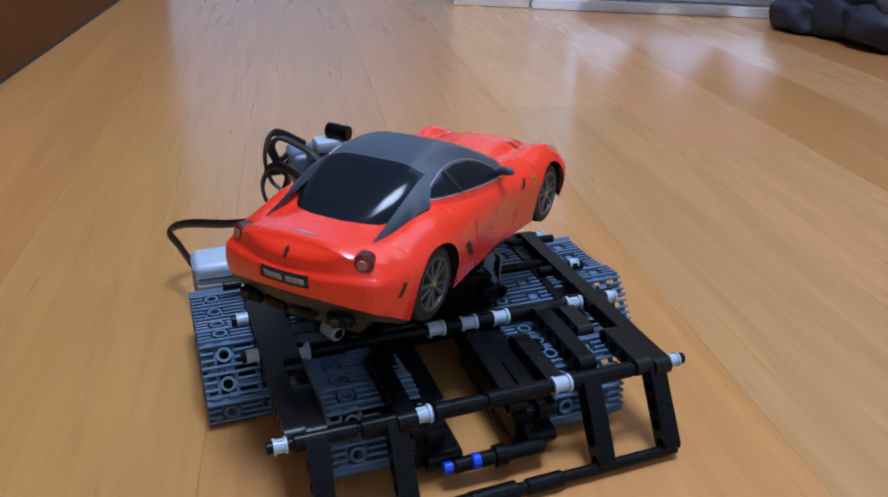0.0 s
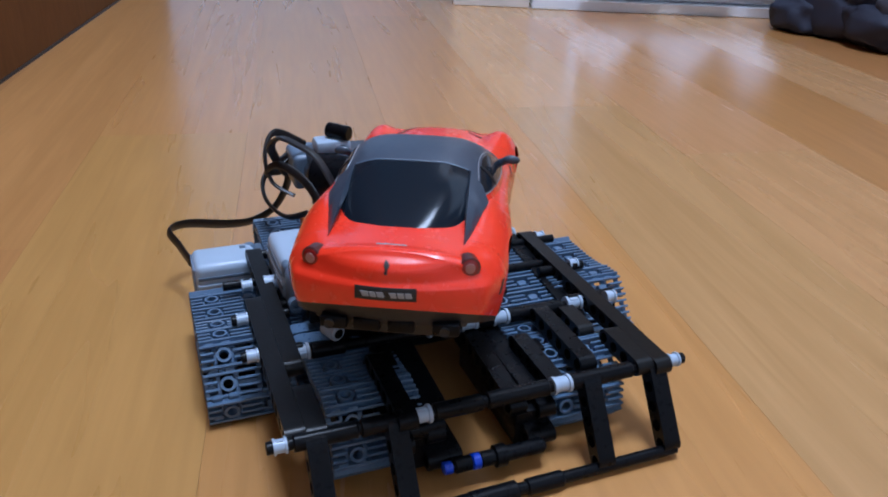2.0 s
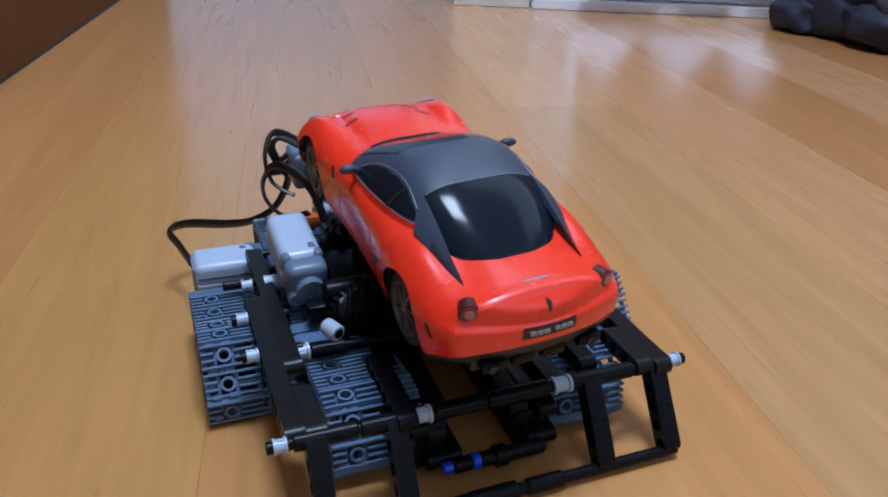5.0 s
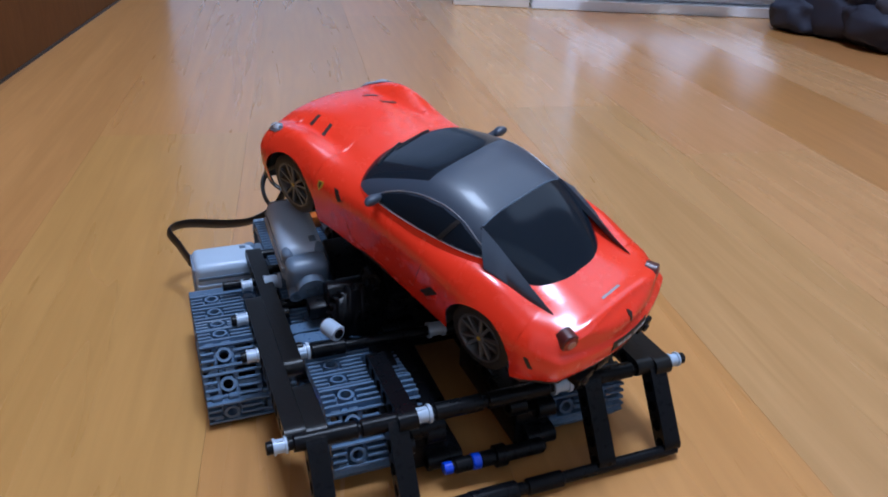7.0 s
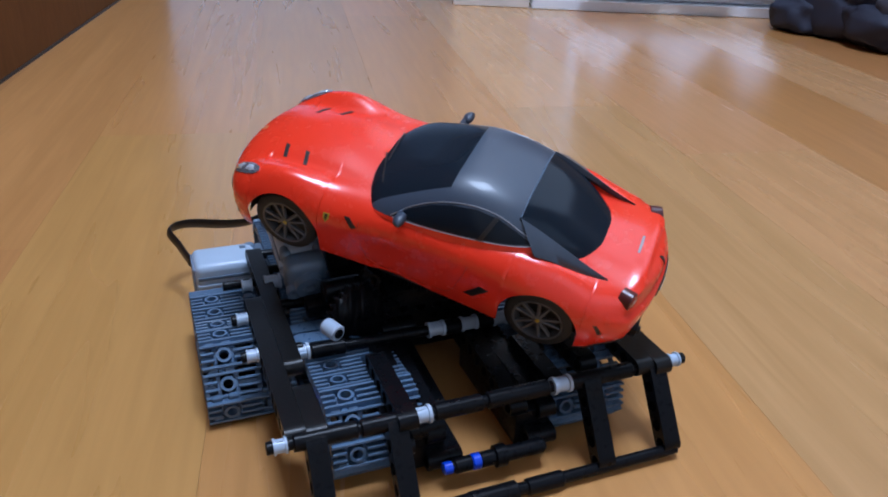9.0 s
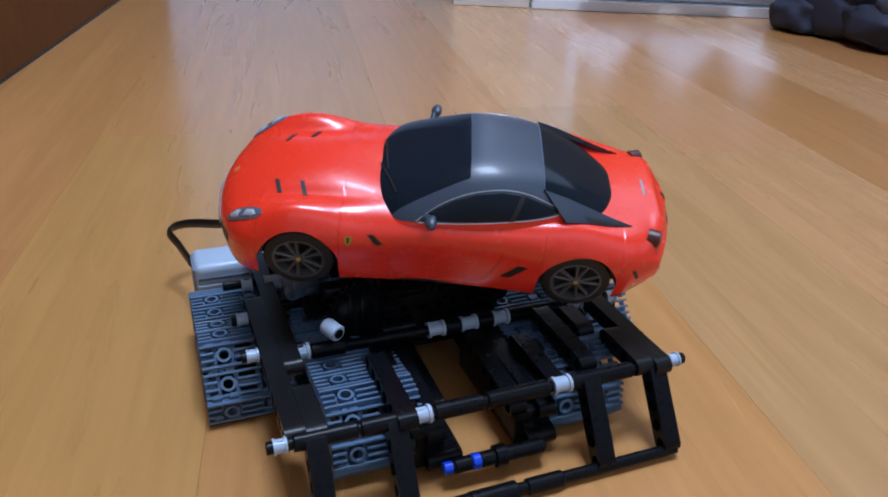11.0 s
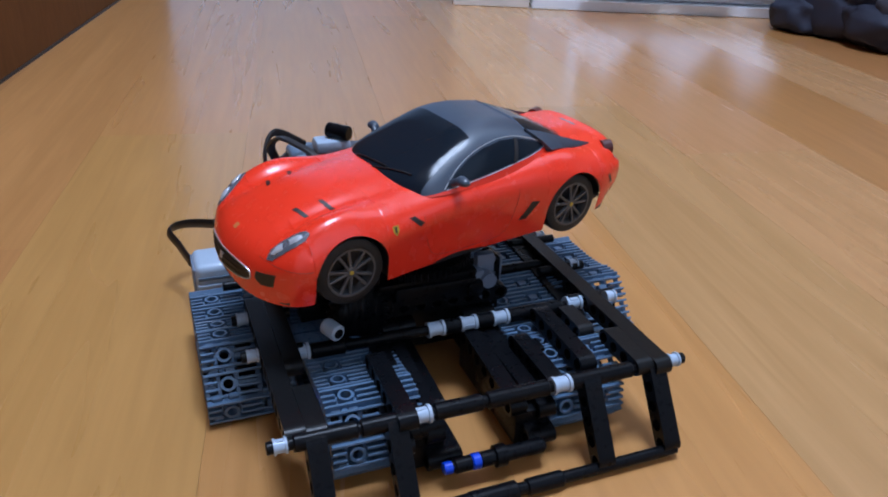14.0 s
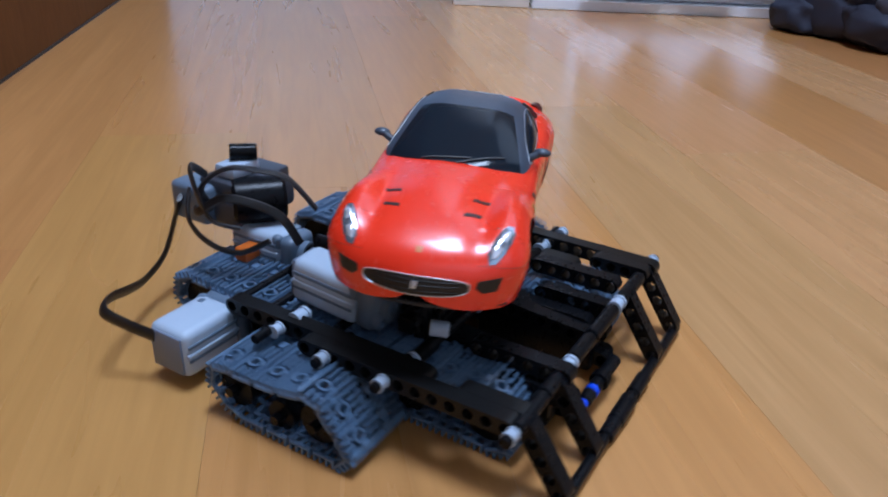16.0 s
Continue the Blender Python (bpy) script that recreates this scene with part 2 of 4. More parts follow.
def beam(p, q, parent, mat=None, name="beam", label=""):
    """A studless beam from hole centre p to about q; its holes run sideways."""
    mat = mat or BLACK
    n = max(2, round((Vector(q) - Vector(p)).length / 8) + 1)
    key = (n, mat.name)
    if key not in BEAMS:
        b = part(name, beam_mesh(n), mat, parent, label)
        BEAMS[key] = b
        t = along(p, q)
        t.translation = t.translation * MM
        b.matrix_basis = t
        return b
    o = again(BEAMS[key], along(p, q), parent)
    o.name = name
    if label:
        o["label"] = label
    return o


# ---- the room ----
def structure(name, bm, mat, label="", parent=None):
    return tagged(part(name, bm, mat, parent, soft=False), label, "", "", "structure")


def wall_between(name, a, b, z0, z1, thick, mat, label):
    """A wall from a to b, in millimetres, with its thickness to the left of its way."""
    d = Vector((b[0] - a[0], b[1] - a[1], 0))
    bm = box(bmesh.new(), 0, d.length, 0, thick, z0, z1, 0)
    return structure(name, turned(bm, a, math.atan2(d.y, d.x)), mat, label)


def turned(bm, at, ang):
    bm.transform(Matrix.Translation((at[0], at[1], 0)) @ Matrix.Rotation(ang, 4, "Z"))
    return bm


GRAIN = radians(79.2)          # way of the floor strips
PANE = radians(-24.0)          # way of the glazed door


def room():
    floor = structure("floor", box(bmesh.new(), -900, 2900, -2300, 2500, -40, -3.2, 0), JOINT, "warm lacquered oak strip parquet floor")
    wall_between("wall_west_cabinet", (-545, -640), (-40, 1480), 0, 2400, 40, CABINET, "brown veneered wardrobe front standing on the parquet")
    # thin black strip that paints the shade along the wardrobe's foot
    bm = box(bmesh.new(), 0, 2180, -1.5, 0, 0, 3, 0)
    structure("baseboard", turned(bm, (-545, -640), math.atan2(2120, 505)), TRIM, "black strip standing for the shadow gap under the wardrobe front")
    wall_between("wall_north", (2860, 2400), (-860, 2400), 1900, 2400, -60, TANWALL, "")
    wall_between("wall_north_sill", (2860, 2400), (-860, 2400), -30, 60, -60, TANWALL, "")
    wall_between("wall_north_pier", (-100, 2400), (-860, 2400), 60, 1900, -60, TANWALL, "")
    wall_between("wall_north_return", (2860, 2400), (1000, 2400), 60, 1900, -60, WALL, "")
    wall_between("wall_east", (2840, -2300), (2840, 2400), -30, 2400, -60, WALL, "")
    wall_between("wall_south", (-900, -2240), (2860, -2240), -30, 2400, -60, WALL, "")
    wall_between("wall_west", (-860, 2400), (-860, -2300), -30, 2400, -60, WALL, "")
    structure("ceiling", box(bmesh.new(), -920, 2920, -2310, 2510, 2400, 2440, 0), CEIL, "")
    # glazed balcony door with white frame
    door = structure("door_1", turned(box(bmesh.new(), 0, 2600, 0, 60, 2150, 2400, 0), (404, 968), PANE), WALL, "white framed glazed balcony door with cream door post")
    def bar(name, x0, x1, y0, y1, z0, z1, mat, label=""):
        return part(name, turned(box(bmesh.new(), x0, x1, y0, y1, z0, z1, 1.5), (404, 968), PANE), mat, door, label, soft=False)
    bar("door_post", 0, 130, -6, 54, 0, 2150, CREAM, "cream painted door post")
    bar("threshold", 134, 2600, -12, 60, 0, 17, WHITE, "white door threshold")
    for k in range(4):
        x = 134 + k * 616
        bar("bottom_rail", x, x + 612, 4, 50, 20, 42, WHITE)
        bar("top_rail", x, x + 612, 4, 50, 2060, 2148, WHITE)
        bar("stile", x, x + 70, 4.5, 49.5, 43, 2059, WHITE)
        bar("stile", x + 542, x + 612, 4.5, 49.5, 43, 2059, WHITE)
        p = bar("pane", x + 71, x + 541, 24, 28, 43, 2059, GLASS)
        p.visible_shadow = False
    back = structure("backdrop", turned(box(bmesh.new(), 110, 2420, 500, 510, -30, 2390, 0), (404, 968), PANE), DOORSKY, "bright overcast sky outside the glazed door")
    back2 = structure("backdrop", box(bmesh.new(), -400, 1400, 2900, 2910, -30, 2600, 0), SKYCARD, "bright overcast sky outside the window")
    # curtain with a pointed hem, hanging before the glazed door
    cur = bmesh.new()
    top, low = [], []
    for k in range(241):
        x = 215 + k * 9
        fold = 14 * math.sin(x / 23.0) + 6 * math.sin(x / 9.1)
        saw = abs(((x / 128.0) % 1.0) * 2 - 1)
        hem = 46 + 62 * saw ** 1.1 + 5 * math.sin(x / 61.0)
        low.append(cur.verts.new((x, -52 + fold, hem)))
        top.append(cur.verts.new((x, -48 + fold, 2140)))
    for k in range(240):
        cur.faces.new((low[k], low[k + 1], top[k + 1], top[k]))
    tagged(part("curtain", turned(cur, (404, 968), PANE), CURTAIN), "tan curtain with a pointed hem by the glazed door", "curtain")
    return floor


def strips(floor):
    """Parquet strips: the nearest are parts, the rest one joined part."""
    rnd = random.Random(5)
    w, pieces = 124.5, []
    for row in range(-18, 18):
        u = -2600 - rnd.random() * 900
        while u < 2700:
            ln = rnd.choice((640, 820, 980, 1160))
            pieces.append((u, row, ln))
            u += ln
    # tone of the rows of strips across the room; rows 2 and 3 are browned for the shade by the wardrobe
    tone = (FLOOR, FLOOR, FLOOR_BROWN_SHADED, FLOOR_BROWN_SHADED, FLOOR_PALE, FLOOR_BROWN_SHADED, FLOOR, FLOOR_BROWN_SHADED, FLOOR_PALE, FLOOR_BROWN_SHADED, FLOOR_PALE, FLOOR_PALE, FLOOR)
    rest = bmesh.new()
    shared, near = {}, []
    c, s = math.cos(GRAIN), math.sin(GRAIN)
    for u, row, ln in pieces:
        v = row * w - 24.5
        x, y = c * (u + ln / 2) - s * v, s * (u + ln / 2) + c * v
        # strips end at the walls
        def inside(t):
            return all(-858 < c * t - s * e < 2838 and -2238 < s * t + c * e < 2398 for e in (v, v + w))
        end = u + ln
        while end > u and not inside(u):
            u += 10
        while end > u and not inside(end):
            end -= 10
        if end - u < 30:
            continue
        whole = end - u == ln
        near.append((math.hypot(x - 150, y - 300) + (0 if whole else 9000), u, v, end - u, tone[row % len(tone)]))
    near.sort()
    rot = Matrix.Rotation(GRAIN, 4, "Z")
    for k, (_, u, v, ln, mat) in enumerate(near):
        if k < 290:
            if (ln, mat.name) not in shared:
                shared[ln, mat.name] = part("floor_strip", box(bmesh.new(), 0, ln - 0.12, 0, w - 0.12, -3, 0, 0), mat, floor, soft=False)
                shared[ln, mat.name].matrix_basis = Matrix.Translation((rot @ Vector((u, v, 0))) * MM) @ rot
            else:
                again(shared[ln, mat.name], Matrix.Translation(rot @ Vector((u, v, 0))) @ rot, floor)
        else:
            box(rest, u, u + ln - 0.12, v, v + w - 0.12, -3, 0, 0)
    o = part("far_floor_strips", rest, FLOOR, floor, soft=False)
    o.matrix_basis = rot
    o["kind"] = "stuff"


def backpack():
    """A slumped dark bag on the floor by the glazed door."""
    bag = empty("backpack")
    bag.matrix_basis = Matrix.Translation((-0.044, -0.070, 0))
    tagged(bag, "dark navy nylon backpack lying slumped on the parquet", "bag")
    def lump(name, cx, cy, cz, rx, ry, rz, mat, seed, label="", amp=0.10):
        bm = bmesh.new()
        bmesh.ops.create_icosphere(bm, subdivisions=4, radius=1)
        for v in bm.verts:
            n = noise.noise(v.co * 2.1 + Vector((seed, 0, 0))) * amp + noise.noise(v.co * 5 + Vector((0, seed, 0))) * amp * 0.4
            co = Vector((math.copysign(abs(v.co.x) ** 0.7, v.co.x), math.copysign(abs(v.co.y) ** 0.7, v.co.y), math.copysign(abs(v.co.z) ** 0.7, v.co.z))) * (1 + n)
            v.co = Vector((cx + co.x * rx, cy + co.y * ry, max(0.5, cz + co.z * rz)))
        return part(name, bm, mat, bag, label, sharp=120)
    lump("body", 1075, 625, 95, 190, 105, 110, FABRIC, 1)
    lump("front_pocket", 985, 545, 45, 95, 50, 55, FABRIC2, 4, "greyish front pocket", 0.14)
    lump("side_pocket", 930, 672, 40, 50, 70, 45, FABRIC, 7)
    lump("side_pocket", 905, 715, 24, 42, 48, 30, FABRIC, 11, "", 0.2)
    lump("top_flap", 945, 575, 30, 70, 62, 36, FABRIC, 17, "", 0.2)
    part("strap", tube(bmesh.new(), [(900, 735, 34), (925, 640, 62), (960, 560, 66), (1010, 500, 40), (1060, 480, 12)], 9, 26), FABRIC2, bag, "grey webbing strap")
    return bag


# ---- the tracked robot ----
PITCH = 12.7


def bush_mesh(fx=1.0, fr=1.0):
    bm = bmesh.new()
    lathe(bm, [(-4, 3.0), (-4, 3.7), (-2.7, 3.7), (-2.6, 3.0), (2.6, 3.0), (2.7, 3.7), (4, 3.7), (4, 3.0)], "x", n=16)
    box(bm, -2.2, 2.2, -0.9, 0.9, 2.2, 3.3, 0.2)
    bm.transform(Matrix.Diagonal((fx, fr, fr, 1)))
    return bm


def link_mesh():
    """A track link: plate, three raised bars, a ring boss, hinge lugs."""
    bm = bmesh.new()
    w = 38.6
    for x0, x1 in ((-19.3, -17.2), (-14.2, -12.4), (-6.6, -4.4), (2.6, 5.0), (8.6, 12.4), (17.0, 19.3)):
        box(bm, x0, x1, -5.5, 5.5, -4.6, -3.2, 0.3, seg=1)
    for x0, x1 in ((-19.3, -12.0), (-7.0, 19.3)):
        box(bm, x0, x1, -1.0, 1.0, -4.8, -3.6, 0.3, seg=1)
    for y in (-4.8, -1.7, 1.5, 4.7):
        if abs(y) > 3:
            box(bm, -w / 2, w / 2, y - 0.6, y + 0.6, -3.4, 0, 0.22, seg=1)
        else:
            box(bm, -w / 2, -13.6, y - 0.6, y + 0.6, -3.4, 0, 0.25, seg=1)
            box(bm, -5.4, 4.0, y - 0.6, y + 0.6, -3.4, 0, 0.25, seg=1)
            box(bm, 11.5, w / 2, y - 0.6, y + 0.6, -3.4, 0, 0.25, seg=1)
    ring = []
    for z, r in ((-4.4, 3.3), (0.1, 3.3), (0.1, 2.2), (-4.6, 2.2)):
        ring.append([bm.verts.new((-9.5 + r * math.cos(math.pi * k / 6), r * math.sin(math.pi * k / 6), z)) for k in range(12)])
    for a, b in zip(ring, ring[1:]):
        for k in range(12):
            bm.faces.new((a[k], a[(k + 1) % 12], b[(k + 1) % 12], b[k]))
    box(bm, 5.6, 10.0, -2.0, 2.0, -3.4, -0.8, 0.3, seg=1)
    for x in (-15, -8, 6, 13):
        box(bm, x - 2.2, x + 2.2, 4.6, 7.4, -4.4, -1.9, 0.5, seg=1)
    for x in (-11.5, 9.5):
        box(bm, x - 1.3, x + 1.3, -7.2, -4.6, -4.4, -1.9, 0.5, seg=1)
    return bm


def loop(poly, r):
    """A closed path with rounded corners: its points at every half millimetre or so."""
    pts = []
    n = len(poly)
    for i in range(n):
        a, b, c = (Vector((*poly[(i + k - 1) % n], 0)) for k in range(3))
        u, v = (a - b).normalized(), (c - b).normalized()
        cut = min(r, (a - b).length * 0.48, (c - b).length * 0.48)
        p, q = b + u * cut, b + v * cut
        for k in range(9):
            t = k / 8
            pts.append(p * (1 - t) ** 2 + b * 2 * t * (1 - t) + q * t * t)
    length = [0.0]
    for i in range(len(pts)):
        length.append(length[-1] + (pts[(i + 1) % len(pts)] - pts[i]).length)
    return pts, length


def on_loop(path, s):
    pts, length = path
    s = s % length[-1]
    i = max(k for k in range(len(pts)) if length[k] <= s)
    t = (s - length[i]) / max(1e-6, length[i + 1] - length[i])
    return pts[i].lerp(pts[(i + 1) % len(pts)], t)


def link_pose(path, s, x):
    p, a, b = on_loop(path, s), on_loop(path, s - 5), on_loop(path, s + 5)
    d = (b - a).normalized()
    d3 = Vector((0, d.x, d.y))
    nrm = Vector((1, 0, 0)).cross(d3)
    m = Matrix((Vector((1, 0, 0)), d3, nrm)).transposed().to_4x4()
    m.translation = Vector((x, p.x, p.y)) * MM
    return m


# way of a link's outer face, (y, z), from the rear over the top to the front and back along the floor
OUTER = [(40, 28.5), (8, 29), (-14, 34), (-33, 10), (-29, 0.2), (32, 0.2), (47, 13), (46, 25)]
INNER = [(106, 34), (20, 33), (-34, 28), (-71, 32.5), (-85, 17), (-81, 0.2), (96, 0.2), (113, 13), (113, 26)]
MOVING = []                   # (link, path, s, x, way)


def track(robot, x, poly, way, link, wheels):
    path = loop(list(reversed(poly)), 9)
    bm = bmesh.new()
    for y, z, r in wheels:
        for dx in (-11, 11):
            lathe(bm, [(dx - 3.5, r * 0.5), (dx - 3.5, r), (dx + 3.5, r), (dx + 3.5, r * 0.5)], "x", (x, y, z), 18)
        lathe(bm, [(-19, 2.4), (19, 2.4)], "x", (x, y, z), 10)
    ys = [w[0] for w in wheels]
    box(bm, x - 4, x + 4, min(ys) - 4, max(ys) + 4, 11, 19, 0.8)
    unit = part("track", bm, BLACK, robot, "black wheel carrier with grey track links")
    total = path[1][-1]
    n = round(total / PITCH)
    for k in range(n):
        s = total * k / n
        if link.parent is None:
            o = link
            o.parent = unit
        else:
            o = new("track_link", link.data)
            o.parent = unit
        o.matrix_basis = link_pose(path, s, x)
        MOVING.append((o, path, s, x, way))
    return unit


def gear_mesh(r, n, t, hole=0.0):
    bm = bmesh.new()
    prof = []
    for k in range(n * 4):
        a = 2 * math.pi * k / (n * 4)
        rr = r if k % 4 in (0, 1) else r - 1.8
        prof.append((rr * math.cos(a), rr * math.sin(a)))
    lo = [bm.verts.new((x, y, 0)) for x, y in prof]
    hi = [bm.verts.new((x, y, t)) for x, y in prof]
    m = len(prof)
    for k in range(m):
        bm.faces.new((lo[k], lo[(k + 1) % m], hi[(k + 1) % m], hi[k]))
    if hole:
        il = [bm.verts.new((hole * x / math.hypot(x, y), hole * y / math.hypot(x, y), 0)) for x, y in prof]
        ih = [bm.verts.new((hole * x / math.hypot(x, y), hole * y / math.hypot(x, y), t)) for x, y in prof]
        for k in range(m):
            j = (k + 1) % m
            bm.faces.new((lo[k], lo[j], il[j], il[k]))
            bm.faces.new((hi[k], hi[j], ih[j], ih[k]))
            bm.faces.new((il[k], il[j], ih[j], ih[k]))
    else:
        bm.faces.new(lo)
        bm.faces.new(hi)
    return bm


def motor(parent, name, m, label, ln=46, w=24, h=24):
    """A light grey motor block along x from 0, with a darker gear head and a socket."""
    body = bmesh.new()
    box(body, 0, ln * 0.72, -w / 2, w / 2, -h / 2, h / 2, 4.0, seg=4)
    box(body, 1, ln * 0.70, -w / 2 - 0.7, w / 2 + 0.7, -1.0, 1.0, 0.4)
    ob = part(name, body, LIGHT, parent, label)
    t = m.copy()
    t.translation = t.translation * MM
    ob.matrix_basis = t
    head = bmesh.new()
    box(head, ln * 0.70, ln * 0.92, -w * 0.485, w * 0.485, -h * 0.485, h * 0.485, 3.6, seg=3)
    box(head, ln * 0.60, ln * 0.74, -w * 0.50, -w * 0.24, h * 0.10, h * 0.51, 2.5, seg=3)
    box(head, ln * 0.60, ln * 0.74, w * 0.24, w * 0.50, h * 0.10, h * 0.51, 2.5, seg=3)
    lathe(head, [(ln * 0.9, 6.5), (ln, 6.5), (ln, 3.0), (ln * 0.95, 2.6)], "x", n=20)
    for sy in (-1, 1):
        lathe(head, [(ln * 0.9, 3.8), (ln * 0.97, 3.8), (ln * 0.97, 2.4), (ln * 0.93, 2.2)], "x", (0, sy * w * 0.33, -h * 0.2), 14)
    part("gear_head", head, MIDGREY, ob, "darker grey gear head")
    for sy in (-1, 1):
        # darker strips on the flanks paint the shade of the motor's grooves
        part("motor_groove", box(bmesh.new(), 1.5, ln * 0.68, sy * (w / 2 + 0.1) - 0.35, sy * (w / 2 + 0.1) + 0.35, 3.6, 5.4, 0.2), MIDGREY, ob)
        part("motor_groove", box(bmesh.new(), 1.5, ln * 0.68, sy * (w / 2 + 0.1) - 0.35, sy * (w / 2 + 0.1) + 0.35, -3.4, -2.2, 0.2), MIDGREY, ob)
    part("end_cap", box(bmesh.new(), -0.8, 0.4, -w * 0.40, w * 0.40, -h * 0.40, h * 0.40, 0.3), STEEL, ob)
    part("logo_mark", box(bmesh.new(), ln * 0.55, ln * 0.62, 4, 7, h / 2 - 0.1, h / 2 + 0.15, 0), MIDGREY, ob)
    return ob


def robot_things():
    robot = empty("tracked_robot")
    tagged(robot, "brick-built tracked robot chassis of black beams and grey track links", "toy robot")
    # tracks
    link = part("track_link", link_mesh(), LINK)
    sm = [(-12, 15.5, 9), (8, 11, 7), (33, 15, 9)]
    lg = [(-68, 14.5, 10), (-30, 11, 7.5), (15, 11, 7.5), (60, 11, 7.5), (97, 17, 11)]
    track(robot, -86.3, OUTER, 1, link, sm)
    track(robot, 86.3, OUTER, -1, link, sm)
    track(robot, -44.8, INNER, 1, link, lg)
    track(robot, 46.8, INNER, -1, link, lg)
    # cross bars
    def rodpart(a, b, r, mat=BLACK, name="axle", label=""):
        return part(name, rod(bmesh.new(), a, b, r), mat, robot, label)
    rodpart((-89.5, -90, 33.8), (88.5, -90, 33.8), 2.4)
    for x0, x1 in ((-80, -56), (-55, -37), (-26, -6), (-4, 23), (33, 62), (64, 78)):
        rodpart((x0, -90, 33.8), (x1, -90, 33.8), 3.5, name="axle_sleeve")
    rodpart((-70, -33, 32.2), (71, -33, 32.2), 2.3)
    for x0, x1 in ((-61, -46), (0, 8), (16, 24), (32, 60)):
        rodpart((x0, -33, 32.2), (x1, -33, 32.2), 3.5, name="axle_sleeve")
    for y in (31, -2, -32):
        rodpart((-90, y, 34.5), (-64, y, 34.5), 2.3)
        rodpart((64, y, 34.5), (90, y, 34.5), 2.3)
    for y in (8, 44, 62):
        rodpart((-68, y, 33), (72, y, 33), 2.4)
    # grey bushes
    bush = half = None
    for x, y, z in ((-84.5, -90, 33.8), (83, -90, 33.8), (-31.4, -90, 33.8), (28.9, -90, 33.8), (-4, -33, 32.2), (12, -33, 32.2), (28, -33, 32.2),
                    (-65.7, -33, 32.9), (66.7, -33, 32.9), (-85.3, -2, 34.5), (-85.3, -32, 34.5), (-78.8, 28.5, 34.5), (-67, 25, 36.5), (84.5, -37, 35.5),
                    (84.5, -1, 35), (68, 44, 34), (84, 36, 34)):
        if abs(x) > 70:
            if half is None:
                half = part("half_bush", bush_mesh(0.62, 0.86), LIGHT, robot, "light grey half bush")
                half.matrix_basis = Matrix.Translation(Vector((x, y, z)) * MM)
            else:
                again(half, Matrix.Translation((x, y, z)) @ Matrix.Rotation(x * 1.7, 4, "X"))
        elif bush is None:
            bush = part("bush", bush_mesh(), LIGHT, robot, "light grey bush")
            bush.matrix_basis = Matrix.Translation(Vector((x, y, z)) * MM)
        else:
            again(bush, Matrix.Translation((x, y, z)) @ Matrix.Rotation(x * 1.7, 4, "X"))
    # side beams
    L = "slightly lighter black beam"
    beam((-70.9, 59.5, 34.2), (-70.9, -41, 34.2), robot, BLACK2, label=L)
    beam((-78.6, 9.5, 34.2), (-78.6, -90, 34.2), robot, BLACK2, label=L)
    beam((-70.9, -64, 34.2), (-70.9, -90, 34.2), robot, BLACK2, label=L)
    beam((75.2, 36, 34.2), (75.2, -90, 34.2), robot, BLACK2, label=L)
    beam((67.5, -66, 34.2), (67.5, -90, 34.2), robot, BLACK2, label=L)
    beam((67.4, 60, 33), (67.4, -34, 26), robot, BLACK)
    beam((44.5, -42, 35.5), (44.5, -84, 35.5), robot, BLACK)
    beam((29.2, -52, 30), (29.2, -88, 30), robot, BLACK)
    beam((60.5, -38, 31), (60.5, -56, 31), robot, BLACK2)
    part("cover_block", box(bmesh.new(), 27, 36, -64, -55, 27, 33.5, 1.2), BLACK, robot)
    beam((-37.5, -52, 34.2), (-37.5, -90, 34.2), robot, BLACK)
    for x, y0, y1 in ((-39.5, -46, -90), (-31.5, -30, -86), (-23.5, -28, -84), (12.5, -28, -86), (20.5, -30, -80)):
        beam((x, y0, 24 + (x % 5)), (x, y1, 22 + (x % 3)), robot)
    # black masses by the opening, filled down to the floor to deepen the shade there
    part("underframe", box(bmesh.new(), -37, -19, -86, -26, 3, 20, 1.5), BLACK, robot)
    part("underframe", box(bmesh.new(), 12.0, 26.5, -86, -24, 3, 20, 1.5), BLACK, robot)
    for a, b in (((-64, -24, 30), (-40, -26, 30)), ((-64, -14, 29), (-40, -15, 30))):
        beam(a, b, robot, LINK, "cross_beam", "dark bluish grey beam")
    # inner frame under the turret
    for x in (-23, -15, 16.5, 24.5):
        beam((x, 72, 30), (x, -24, 30), robot)
        beam((x, 72, 20), (x, -64, 14), robot)
    for x in (-24, 25):
        beam((x, -22, 24), (x, -86, 20), robot)
        beam((x, -22, 16), (x, -80, 12), robot)
        beam((x, -40, 8), (x, -88, 8), robot)
    for y, z in ((-20, 40), (-12, 48), (36, 40), (44, 48), (56, 34)):
        beam((-32, y, z), (34, y, z), robot)
    for x, y in ((-30, -16), (30, -14), (-30, 40), (30, 40)):
        beam((x, y, 22), (x, y, 54), robot)
    bm = bmesh.new()
    box(bm, -26, 27, -16, 52, 12, 44, 2)
    box(bm, -20, 20, -24, 36, 40, 50, 1.5)
    part("gear_box", bm, BLACK, robot, "black central gear case")
    # bumper
    for x, mat in ((-72, BLACK), (-41.5, BLACK), (41.5, BLACK), (73, BLACK)):
        beam((x, -90.5, 33), (x, -110, 3.8), robot, mat, "bumper_beam")
    rodpart((-74, -110, 3.9), (76, -110, 3.9), 2.5, name="bumper_bar")
    for x0, x1, r in ((-30, -6, 3.6), (-18, 2, 4.0), (6, 22, 3.4)):
        rodpart((x0, -110, 3.9), (x1, -110, 3.9), r, name="bumper_sleeve")
